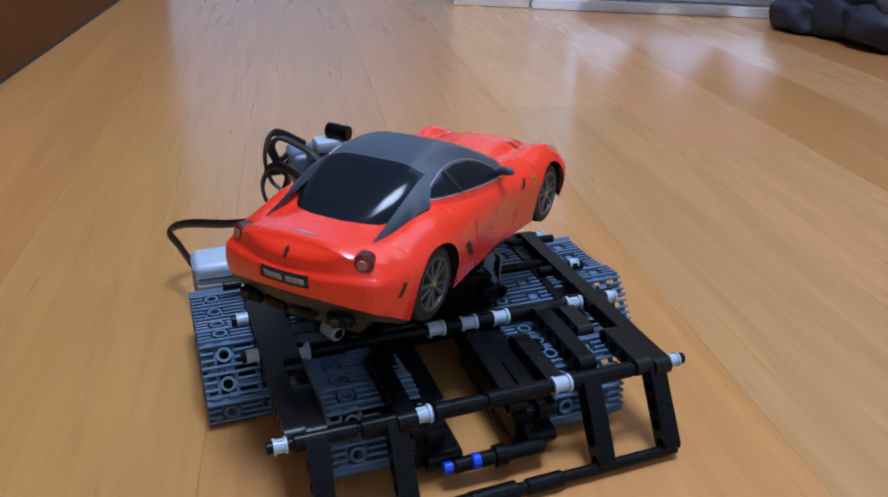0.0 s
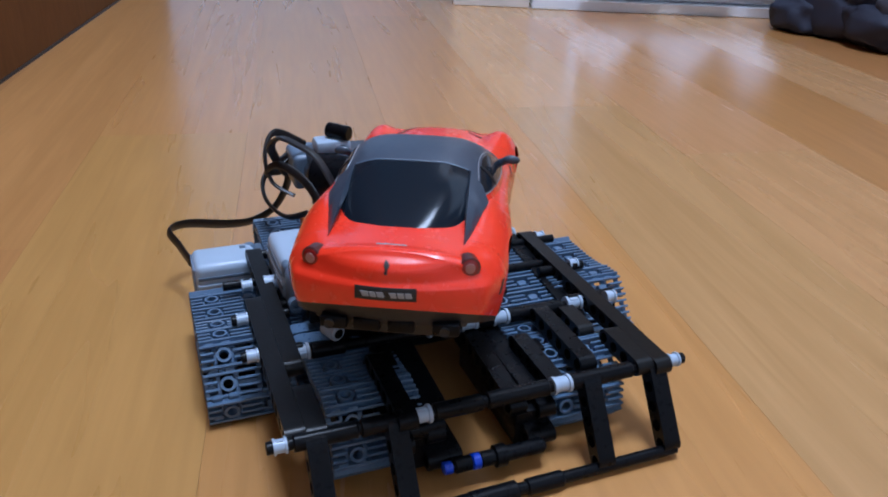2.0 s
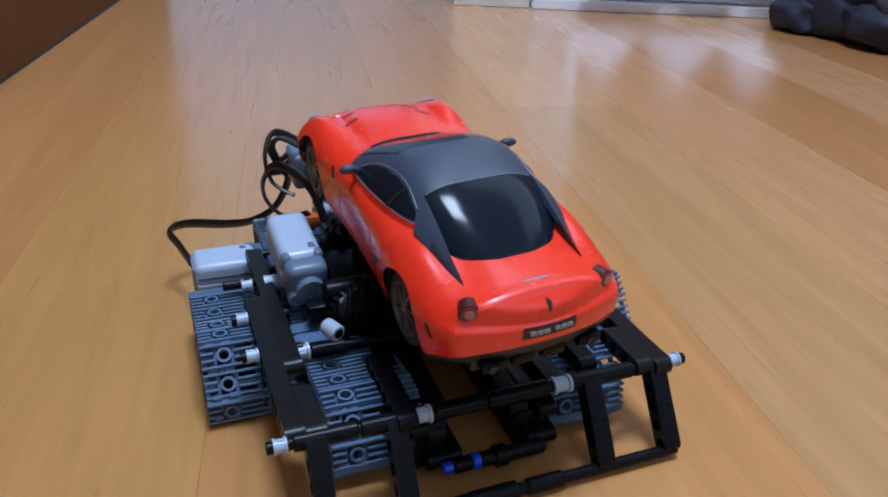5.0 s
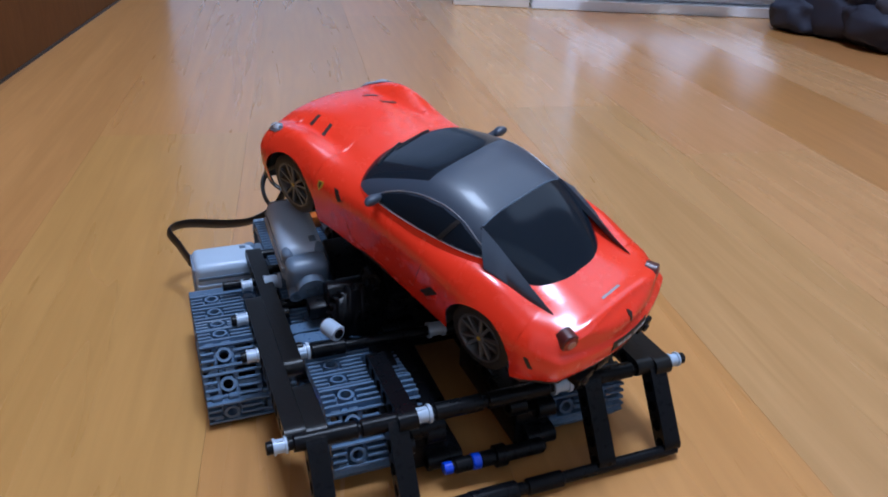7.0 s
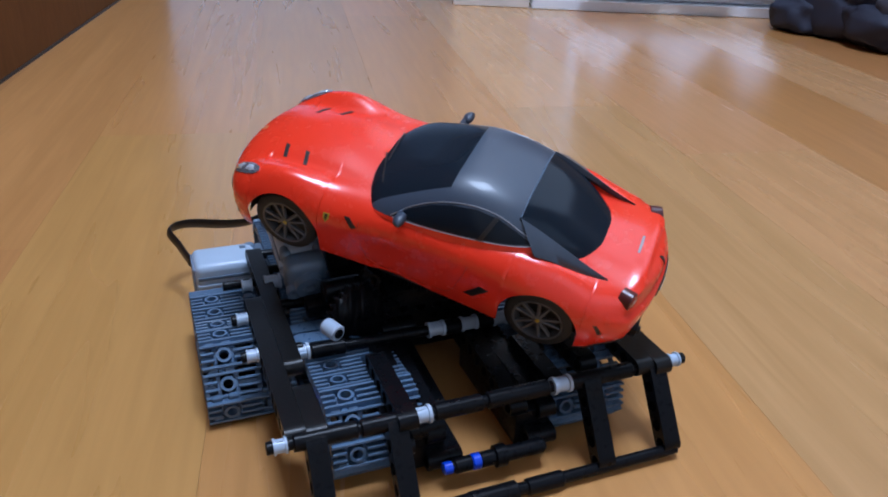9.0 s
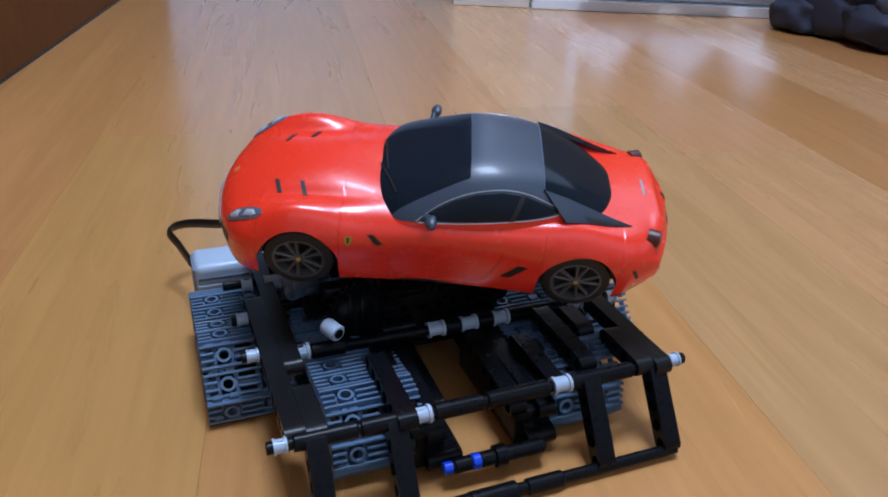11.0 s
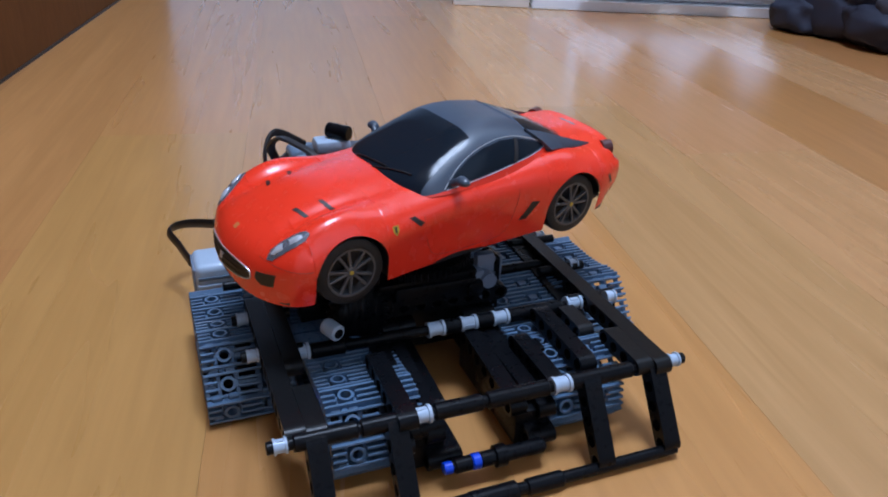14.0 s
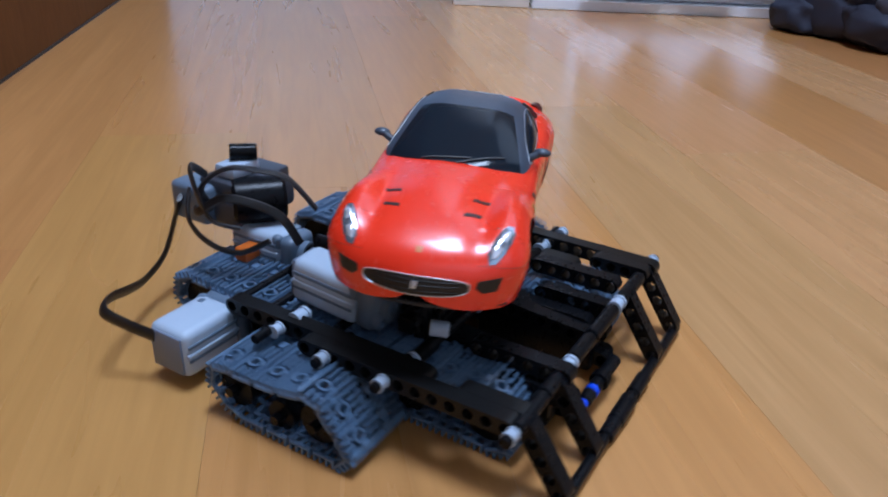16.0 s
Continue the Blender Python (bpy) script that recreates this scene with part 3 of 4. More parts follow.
    # pinned axle at the front
    rodpart((-22, -95.5, 9.5), (21, -95.5, 9.5), 2.4)
    rodpart((-19, -95.5, 9.5), (-11.5, -95.5, 9.5), 3.2, name="axle_sleeve")
    rodpart((-8, -95.5, 9.5), (20, -95.5, 9.5), 3.3, name="axle_sleeve")
    part("stop_ring", lathe(bmesh.new(), [(-2, 3), (-1.5, 4.6), (3, 4.6), (3.5, 3)], "x", (0, -95.5, 9.5), 16), BLACK, robot)
    rodpart((-23.5, -95.5, 9.5), (-19.6, -95.5, 9.5), 2.6, BLUE, "blue_pin", "bright blue pin")
    rodpart((-11.6, -95.5, 9.5), (-7.8, -95.5, 9.5), 3.4, BLUE, "blue_pin", "bright blue pin")
    rodpart((-69, -57, 24), (-64, -57, 24), 2.6, BLUE, "blue_pin", "bright blue pin")
    beam((-17, -88, 8), (-17, -64, 8), robot)
    beam((19, -90, 9.5), (19, -58, 14), robot)
    # grey connectors
    part("connector", rod(bmesh.new(), (-54.6, -36, 46), (-51, -43.4, 45.5), 3.6, 16), LIGHT, robot, "light grey pin connector")
    # solid black plug that stands for the dark inside the open end
    part("connector_hole", rod(bmesh.new(), (-51.1, -43.2, 45.5), (-50.7, -44.0, 45.45), 2.2, 14), BLACK, robot)
    blk = bmesh.new()
    box(blk, 28, 36, -16, -10, 38, 55, 0.8)
    box(blk, 19, 24, -22, -14, 36, 52, 0.8)
    box(blk, 22, 31, -18, -13, 44, 58, 0.8)
    lathe(blk, [(-24, 2.2), (-24, 3.8), (-14, 3.8), (-14, 2.2)], "y", (26, 0, 47), 14)
    part("connector_block", blk, STEEL, robot, "grey connector block")
    gear = part("gear", gear_mesh(14, 24, 4), BLACK, robot)
    gear.matrix_basis = Matrix.Translation(Vector((-38, -24, 42)) * MM) @ Matrix.Rotation(radians(80), 4, "X")
    # motors
    motor(robot, "drive_motor", along((-101, 75, 18), (-60, 75, 18)), "light grey cylinder motor with darker gear head")
    motor(robot, "lift_motor", along((-20, 104, 38), (-18, 50, 37)), "light grey motor with darker gear head", 44, 20, 20)
    # receivers and battery at the rear
    bm = bmesh.new()
    box(bm, -32, 14, 96, 124, 46, 62, 3, seg=3)
    box(bm, -30, 10, 96, 124, 62, 70, 2)
    part("battery_box", bm, DARKGREY, robot, "dark grey battery box")
    bm = bmesh.new()
    box(bm, -38, -20, 112, 138, 46, 67, 3, seg=3)
    part("receiver", bm, MIDGREY, robot, "grey receiver")
    bm = bmesh.new()
    box(bm, -26, -6, 102, 116, 70, 77.5, 2)
    part("receiver", bm, LIGHT, robot, "grey receiver with black sensor")
    part("sensor", rod(bmesh.new(), (-17, 113, 81.5), (-7, 103, 81), 4.4, 24), BLACK, robot)
    part("dark_drum", rod(bmesh.new(), (-27, 104, 59), (-6, 86, 59), 12.5, 24), BLACK, robot)
    part("orange_switch", box(bmesh.new(), -40, -28, 84, 92, 34, 41, 1), ORANGE, robot, "orange switch")
    # cables
    for pts, w, h in (([(-101.5, 82, 24), (-106, 96, 28), (-110, 104, 34), (-100, 113, 33), (-78, 126, 24), (-62, 135, 20), (-46, 139, 26), (-37, 138, 44), (-40, 128, 60)], 7, 2.6),
                      ([(-44, 100, 62), (-50, 100, 72), (-53, 92, 82), (-50, 80, 90), (-44, 68, 90), (-36, 56, 86), (-28, 46, 70)], 5, 2.2),
                      ([(-46, 110, 60), (-56, 96, 66), (-52, 84, 74), (-44, 74, 72), (-38, 60, 66), (-34, 52, 52)], 4.5, 2.2),
                      ([(-40, 120, 66), (-56, 104, 60), (-58, 90, 52), (-50, 78, 46), (-40, 66, 52)], 4.5, 2.2),
                      ([(-30, 118, 72), (-48, 108, 84), (-56, 96, 76), (-54, 90, 62), (-44, 82, 56)], 4.5, 2.2)):
        part("cable", tube(bmesh.new(), pts, w, h), CABLE, robot, "flat black cable")
    # tilting platform and turntable
    bm = bmesh.new()
    box(bm, -24, 24, -22, 26, -16.5, -11.5, 1)
    for x in (-22, 22):
        box(bm, x - 3.8, x + 3.8, -26, 34, -24, -16.5, 1)
    platform = part("tilting_platform", bm, BLACK, robot)
    motor(platform, "turret_motor", along((-56, 48, -17.5), (-54, -2, -21.0)), "light grey motor with darker gear head", 50, 19.5, 22)
    bm = bmesh.new()
    rod(bm, (-50, -10, -16), (-30, -10, -16), 5.5, 18)
    box(bm, -58, -40, -14, -6, -28, -20, 1)
    box(bm, -42, -22, -18, 30, -29, -22, 1)
    part("motor_mount", bm, BLACK, platform)
    turn = part("turntable", gear_mesh(27.5, 56, 4.0, 12), BLACK, robot, "black toothed turntable ring")
    bm = bmesh.new()
    lathe(bm, [(3.5, 21), (7.5, 21), (7.5, 15), (9.5, 15)], "z", n=28)
    box(bm, -34, 34, -4, 4, 8.2, 14, 0.8)
    box(bm, -34, 34, -16, -9, 8.2, 14, 0.8)
    box(bm, -34, 34, 9, 16, 8.2, 14, 0.8)
    part("mount", bm, BLACK2, turn)
    return robot, platform, turn


# ---- the toy car ----
def curve(x, keys):
    """Smooth interpolation of (x, value) keys, x rising."""
    if x <= keys[0][0]:
        return keys[0][1]
    for i in range(len(keys) - 1):
        x0, y0 = keys[i]
        x1, y1 = keys[i + 1]
        if x <= x1:
            def slope(j):
                if j <= 0 or j >= len(keys) - 1:
                    j0, j1 = (0, 1) if j <= 0 else (len(keys) - 2, len(keys) - 1)
                else:
                    j0, j1 = j - 1, j + 1
                return (keys[j1][1] - keys[j0][1]) / (keys[j1][0] - keys[j0][0])
            h, t = x1 - x0, (x - x0) / (x1 - x0)
            return (2 * t ** 3 - 3 * t * t + 1) * y0 + (t ** 3 - 2 * t * t + t) * h * slope(i) + (-2 * t ** 3 + 3 * t * t) * y1 + (t ** 3 - t * t) * h * slope(i + 1)
    return keys[-1][1]


HALF = [(-97.5, 33.0), (-96, 34.2), (-92, 35.6), (-86, 37.2), (-76, 39.2), (-57, 41.0), (-40, 40.0), (-20, 38.6), (5, 38.0), (30, 38.8), (57, 40.8), (70, 40.6), (77, 39.8), (82, 37.2), (85, 34.0), (88, 29.6), (90, 25.8), (92, 21.2), (94, 15.0), (95.4, 8.0), (96.2, 3.0)]
CROWN = [(-97.5, 37.2), (-94, 37.9), (-88, 37.7), (-78, 37.8), (-66, 38.6), (-56, 39.6), (-30, 40), (0, 39.6), (20, 39.4), (32, 39.3), (45, 38.9), (57, 37.7), (67, 35.9), (78, 32.6), (86, 29.1), (90, 26.6), (93, 23.3), (95, 19.6), (96.2, 16.0)]
SILL = [(-97.5, 12), (-94, 10.5), (-88, 9), (-75, 6.8), (-40, 5.5), (40, 5.0), (75, 5.4), (88, 5.6), (93, 6.6), (95.4, 9.0), (96.2, 12)]
# tail face: how far back it reaches by height, and how it rounds off to the sides
TAILX = [(8, -91.5), (12, -94.2), (16, -96.4), (20, -97.6), (27.4, -98.0), (28.4, -96.6), (29.6, -96.4), (33, -96.0), (35, -94.2), (36.6, -91.4), (37.6, -90.0), (40, -89.4)]
TAILY = [(12, 0.0060), (20, 0.0062), (27.5, 0.0072), (29.5, 0.0085), (33, 0.0095), (35.5, 0.0055), (37.2, 0.0010), (40, 0.0)]
AXLE, ARCH = 57.3, 16.4


def section(x):
    """Half section of the shell at x: (y, z) from the sill up to the centre line."""
    w, zc, zs = curve(x, HALF), curve(x, CROWN), curve(x, SILL)
    zm = zs + (zc - zs) * 0.50
    pts = []
    for k in range(24):
        t = k / 23
        pts.append((w * (0.93 + 0.07 * math.sin(t * math.pi / 2)), zs + (zm - zs) * t))
    shoulder = zc - curve(x, [(-99, 1.5), (-60, 1.0), (0, 1.3), (25, 2.4), (40, 3.4), (60, 2.5), (97, 2)])
    for k in range(1, 70):
        a = k / 69 * math.pi / 2
        boxy = math.exp(-((x + 16) / 42) ** 4)
        y = w * math.cos(a) ** (0.62 - 0.26 * boxy)
        z = zm + (shoulder - zm) * math.sin(a) ** (0.80 - 0.24 * boxy)
        z += (zc - shoulder) * (1 - (y / w) ** 2) ** 1.2
        z += 4.9 * math.exp(-((y - 32.5) / 7.5) ** 2 - ((x - 62) / 21) ** 2)
        z += 2.6 * math.exp(-((y - 32) / 6.5) ** 2 - ((x + 54) / 20) ** 2)
        z -= 0.9 * math.exp(-((y - 20) / 6) ** 2 - ((x + 66) / 12) ** 2)
        z -= 1.6 * math.exp(-((y - 21.5) / 4.0) ** 2 - ((x - 58) / 24) ** 2)
        z += 0.9 * math.exp(-(y / 13) ** 4 - ((x - 56) / 24) ** 2)
        pts.append((y, z))
    # scalloped flank behind the front wheel
    out = []
    for y, z in pts:
        f = math.exp(-((x - 12) / 26) ** 2) * math.exp(-((z - 17) / 8) ** 2)
        out.append((y - 1.6 * f * (y / w), z))
    low = zs
    for ax in (-AXLE, AXLE):
        if abs(x - ax) < ARCH:
            low = max(low, 14.5 + math.sqrt(ARCH ** 2 - (x - ax) ** 2))
    cut = []
    for (y0, z0), (y1, z1) in zip(out, out[1:]):
        if z1 < low and y1 > 20:
            continue
        if z0 < low and y0 > 20 and not cut:
            t = (low - z0) / max(1e-6, z1 - z0)
            cut.append((y0 + (y1 - y0) * t, low))
        elif not cut:
            cut.append((y0, z0))
        cut.append((y1, z1))
    return cut


def resample(pts, n):
    d = [0.0]
    for a, b in zip(pts, pts[1:]):
        d.append(d[-1] + math.hypot(b[0] - a[0], b[1] - a[1]))
    res, j = [], 0
    for k in range(n):
        s = d[-1] * (k / (n - 1))
        while j < len(pts) - 2 and d[j + 1] < s:
            j += 1
        t = (s - d[j]) / max(1e-9, d[j + 1] - d[j])
        res.append((pts[j][0] + (pts[j + 1][0] - pts[j][0]) * t, pts[j][1] + (pts[j + 1][1] - pts[j][1]) * t))
    return res


def loft(stations, rows, close_ends=True):
    """A shell from half sections mirrored over y = 0."""
    bm = bmesh.new()
    rings = []
    for x, half in zip(stations, rows):
        full = [(y, z) for y, z in half] + [(-y, z) for y, z in reversed(half[:-1])]
        rings.append([bm.verts.new((x, y, z)) for y, z in full])
    for a, b in zip(rings, rings[1:]):
        for k in range(len(a) - 1):
            bm.faces.new((a[k], a[k + 1], b[k + 1], b[k]))
    if close_ends:
        bm.faces.new(rings[0])
        bm.faces.new(rings[-1])
    return bm


def body_mesh():
    xs = [-97.5, -97.3, -96.9, -96.2, -95.2, -93.8] + [-92 + 2.2 * k for k in range(84)] + [91.6, 92.6, 93.6, 94.4, 95.0, 95.5, 95.9, 96.2]
    for ax in (-AXLE, AXLE):
        for s in (-1, 1):
            xs += [ax + s * (ARCH + 0.05), ax + s * (ARCH - 0.15), ax + s * (ARCH - 1.0), ax + s * (ARCH - 0.5)]
    xs = sorted(set(round(x, 3) for x in xs))
    rows = [resample(section(x), 60) for x in xs]
    # both ends close towards the centre line
    for f in (0.8, 0.6, 0.4, 0.2, 0.0):
        xs.append(xs[-1])
        rows.append([(y * f, z) for y, z in rows[-1]])
    first = rows[0]
    for f in (0.92, 0.84, 0.72, 0.6, 0.48, 0.36, 0.24, 0.12, 0.0):
        xs.insert(0, xs[0])
        rows.insert(0, [(y * f, z) for y, z in first])
    bm = loft(xs, rows, False)
    for v in bm.verts:
        x, y, z = v.co
        if x < -78:
            f = (-78 - x) / 19.5
            v.co.x = -78 + f * (curve(z, TAILX) + 78 + curve(z, TAILY) * y * y)
            v.co.z += 0.7 * math.exp(-((v.co.x + 89.6) / 2.0) ** 2) * max(0, min(1, (z - 34) / 3)) * math.exp(-(y / 25) ** 6)
    bmesh.ops.remove_doubles(bm, verts=bm.verts, dist=0.002)
    return bm


TOPLINE = [(-74, 36.6), (-70, 38.6), (-60, 43.8), (-50, 48.6), (-40, 52.2), (-30, 54.4), (-20, 55.3), (-10, 54.5), (0, 51.4), (10, 47.3), (20, 42.9), (27, 39.6), (31, 37)]
CABIN = [(-74, 6), (-72, 12), (-68, 18), (-60, 24.5), (-50, 29.6), (-40, 32.6), (-20, 34.2), (0, 34.4), (10, 34.2), (16, 33.2), (20, 31.2), (24, 26.4), (27, 20), (29.4, 12), (31, 5)]


def cabin_mesh():
    xs = [-74 + k * 107 / 64 for k in range(65)]
    rows = []
    for x in xs:
        w, zt = curve(x, CABIN), curve(x, TOPLINE)
        zb = min(zt - 1.5, curve(x, CROWN) - 4.2)
        half = []
        for k in range(40):
            a = k / 39 * math.pi / 2
            s = math.sin(a) ** 0.86
            y = w * math.cos(a) ** 0.44 * (1 - 0.175 * s)
            half.append((y, zb + (zt - zb) * s))
        rows.append(resample(half, 30))
    return loft(xs, rows)


def slice_mesh(bm, planes):
    for co, no in planes:
        bmesh.ops.bisect_plane(bm, geom=bm.verts[:] + bm.edges[:] + bm.faces[:], plane_co=co, plane_no=no, dist=0.0001)


def pick(bm, test, lift=0.0):
    """A copy of the faces whose centre passes the test."""
    c = bm.copy()
    bmesh.ops.delete(c, geom=[f for f in c.faces if not test(f.calc_center_median())], context="FACES")
    if lift:
        c.normal_update()
        for v in c.verts:
            v.co += v.normal * lift
    return c


def wheels(car):
    parent = empty("wheel", car)
    bm = bmesh.new()
    prof = [(-6, 9.6), (-6.2, 12.6), (-5.4, 14.2), (-3.5, 14.6), (3.5, 14.6), (5.4, 14.2), (6.2, 12.8), (6.1, 10.8), (5.0, 10.3), (-5.0, 9.6)]
    lathe(bm, prof, "y", n=36)
    t = part("tyre", bm, TYRE, parent)
    rim = bmesh.new()
    lathe(rim, [(-4, 11.4), (5.2, 11.5), (6.3, 11.7), (6.3, 10.8), (4.6, 10.3), (-3.5, 9.8)], "y", n=36)
    for k in range(5):
        for off in (-0.24, 0.24):
            a = 2 * math.pi * k / 5 + off
            q = Matrix.Rotation(a, 4, "Y")
            s = Matrix.Identity(4)
            box(rim, 1.6, 10.9, 4.2, 5.9, -0.68, 0.68, 0.25, m=q @ s, seg=1)
    lathe(rim, [(3.5, 2.6), (5.6, 2.6), (6.0, 1.9), (6.0, 0.4)], "y", n=16)
    rim.transform(Matrix.Diagonal((0.91, 1, 0.91, 1)))
    r = part("rim", rim, RIM, parent, "gunmetal five double spoke rim")
    disc = part("brake_disc", lathe(bmesh.new(), [(1.2, 9.6), (2.0, 9.6)], "y", n=28), TRIM, parent)
    cap = part("hub_cap", lathe(bmesh.new(), [(5.9, 0.95), (6.25, 0.9), (6.3, 0.3)], "y", n=14), YELLOW, parent, "yellow hub cap")
    pieces = (t, r, disc, cap)
    for k, (x, side) in enumerate(((AXLE, 1), (AXLE, -1), (-AXLE, 1), (-AXLE, -1))):
        hub = parent if k == 0 else empty("wheel", car)
        m = Matrix.Translation(Vector((x, side * 31.6, 14.5)) * MM) @ Matrix.Rotation(radians(23 * k), 4, "Y")
        hub.matrix_basis = m @ Matrix.Rotation(math.pi, 4, "Z") if side < 0 else m
        if k:
            for p in pieces:
                o = new(p.name, p.data)
                o.parent = hub
                if "label" in p:
                    o["label"] = p["label"]


def toy_car():
    from mathutils.bvhtree import BVHTree
    car = empty("toy_car")
    tagged(car, "red toy sports car with black roof mounted on the robot turntable", "toy car")
    bm = body_mesh()
    bm.normal_update()
    slice_mesh(bm, [((-95, 0, 18.6), (0.55, 0, 1))])
    lower = lambda c: c.z - 18.6 + 0.55 * (c.x + 95) < 0
    tree = BVHTree.FromBMesh(bm)
    body = part("body", pick(bm, lambda c: not lower(c)), RED, car, "glossy bright red shell", sharp=50)
    part("rear_diffuser", pick(bm, lower), TRIM, car, "matt black rear bumper underside", sharp=50)
    # underside and wheel wells
    under = bmesh.new()
    box(under, -88, 70, -24.5, 24.5, 4.2, 27, 1.5)
    box(under, -39.5, 39.5, -35.5, 35.5, 4.4, 26, 1.0)
    box(under, 70, 86, -26, 26, 5.0, 16, 1.0)
    box(under, -88, -75, -27, 27, 9, 22, 1.0)
    part("underbody", under, TRIM, car)
    for x in (-AXLE, AXLE):
        for s in (-1, 1):
            well = bmesh.new()
            n = 24
            a = [[well.verts.new((x + (ARCH + 0.1) * math.cos(math.pi * k / n), y * s, 14.5 + (ARCH + 0.1) * math.sin(math.pi * k / n))) for k in range(n + 1)] for y in (24, 38.4)]
            for k in range(n):
                well.faces.new((a[0][k], a[0][k + 1], a[1][k + 1], a[1][k]))
            part("wheel_well", well, TRIM, car)
    # cabin
    cb = cabin_mesh()
    def pillar(sd):
        p, q = Vector((17.5, sd * 29.0, 37)), Vector((-9, sd * 21.5, 53.5))
        return p, ((q - p).cross(Vector((0.42, 0, 0.9)))).normalized() * sd
    roof_front, roof_rear, waist = ((-9.0, 0, 53), (1, 0, 0.05)), ((-38.5, 0, 52), (1, 0, 0.10)), ((8, 0, 36.9), (0.1, 0, 1))
    hem = ((-47.5, 0, 40), (1, 0, 0))
    sides = [((0, sd * 23.2, 0), (0, sd, 0)) for sd in (-1, 1)]
    slice_mesh(cb, [roof_front, roof_rear, waist, hem, pillar(1), pillar(-1)] + sides)
    cb.normal_update()
    def over(c, plane):
        return (c - Vector(plane[0])).dot(Vector(plane[1])) > 0
    def is_front(c):
        return over(c, roof_front) and not over(c, pillar(1)) and not over(c, pillar(-1)) and over(c, waist)
    def is_rear(c):
        return not over(c, roof_rear) and abs(c.y) < 23.2
    def is_red(c):
        return not over(c, waist) and over(c, hem)
    part("roof", pick(cb, lambda c: not (is_front(c) or is_rear(c) or is_red(c))), ROOF, car, "satin dark grey roof and pillars", sharp=60)
    for sd in (-1, 1):
        part("shoulder", pick(cb, lambda c: is_red(c) and c.y * sd > 0), RED, car, sharp=60)
    part("windshield", pick(cb, is_front), TINT, car, "tinted black windshield", sharp=60)
    part("rear_window", pick(cb, is_rear), TINT, car, "tinted black rear window", sharp=60)
    cabtree = BVHTree.FromBMesh(cb)
    part("roof_seam", tube(bmesh.new(), [cabtree.ray_cast(Vector((-38.6, y, 90)), Vector((0, 0, -1)))[0] for y in (-22, -14, -5, 5, 14, 22)], 0.9, 0.6, 6), MIDGREY, car)
    for s in (-1, 1):
        # side windows as patches on the cabin flank
        outline = [(9.5, 37.9), (3.5, 42.0), (-4, 45.8), (-12, 48.4), (-22, 49.6), (-31, 48.7), (-39, 46.2), (-46, 43.2), (-38, 42.0), (-20, 40.1), (-4, 38.4)]
        patch(car, "side_window", outline, "y", s, BVHTree.FromBMesh(cb), TINT, 0.3, "tinted side window")
        patch(car, "window_pillar", [(-27.6, 40.6), (-25.4, 40.3), (-29.4, 49.0), (-31.2, 48.8)], "y", s, BVHTree.FromBMesh(cb), TRIM, 0.6)
        edge = [(11, 37.2)] + [(x, z + 0.8) for x, z in outline[1:7]] + [(-47.2, 43.0), (-38, 41.5), (-20, 39.6), (-4, 37.9), (10, 36.9)]
        strip = bmesh.new()
        cabtree = BVHTree.FromBMesh(cb)
        pts = []
        for x, z in edge:
            hit = cabtree.ray_cast(Vector((x, s * 80, z)), Vector((0, -s, 0)))
            if hit[0] is not None:
                pts.append(hit[0] + Vector((0, s * 0.2, 0)))
        part("window_trim", tube(strip, pts, 0.5, 0.4, 6), CHROME, car, "thin bright window surround")
        # flying buttress from roof corner to the tail
        fin = bmesh.new()
        a, b, c = Vector((-38.8, s * 23.0, 50.4)), Vector((-48.5, s * 30.6, 41.8)), Vector((-77.5, s * 24.0, 38.6))
        rows = []
        for k in range(15):
            t = (k / 14) ** 0.9
            bot = b.lerp(c, t)
            hit = tree.ray_cast(Vector((bot.x, bot.y, 90)), Vector((0, 0, -1)))[0]
            bot.z = max(hit.z, 41.2 - 4 * t) if t < 0.3 else hit.z
            top = a.lerp(Vector((c.x, c.y, bot.z + 0.5)), t) + Vector((0, 0, -0.8 * math.sin(math.pi * t)))
            top.z = max(top.z, bot.z + 0.4)
            inn = top + Vector((0, -s * 1.6 * (1 - t), -2.5 * (1 - t) - 0.5))
            low = bot + Vector((0, -s * 1.5 * (1 - t), -3.0))
            rows.append([fin.verts.new(p) for p in (inn, top, top.lerp(bot, 0.5) + Vector((0, s * 0.9, 0.5)) * (1 - t), bot + Vector((0, s * 0.15, 0)), low)])
        for p, q in zip(rows, rows[1:]):
            for k in range(5):
                fin.faces.new((p[k], p[(k + 1) % 5], q[(k + 1) % 5], q[k]))
        fin.faces.new(rows[0])
        part("roof_buttress", fin, ROOF, car, "dark grey buttress fin", sharp=60)
        # mirror
        mir = bmesh.new()
        bmesh.ops.create_icosphere(mir, subdivisions=3, radius=1)
        for v in mir.verts:
            v.co = Vector((v.co.x * (3.2 if v.co.x > 0 else 1.6), v.co.y * 3.9, v.co.z * (1.6 if v.co.z < 0 else 2.2)))
        mir.transform(Matrix.Translation((4.5, s * 37.6, 41.0)))
        rod(mir, (7.0, s * 32.0, 38.6), (5, s * 38.0, 41.8), 1.7, 10)
        part("mirror", mir, ROOF, car, "dark grey door mirror")
        # lamps
        head = [(87.2, 26.4), (86.0, 29.2), (82.5, 31.6), (78, 33.4), (74, 34.0), (71.6, 33.0), (72.0, 31.0), (75.5, 28.6), (80, 26.6), (84.5, 25.4)]
        patch(car, "headlight", head, "z", s, tree, LAMPDARK, 0.35, "clear chrome headlight", dome=0.5)
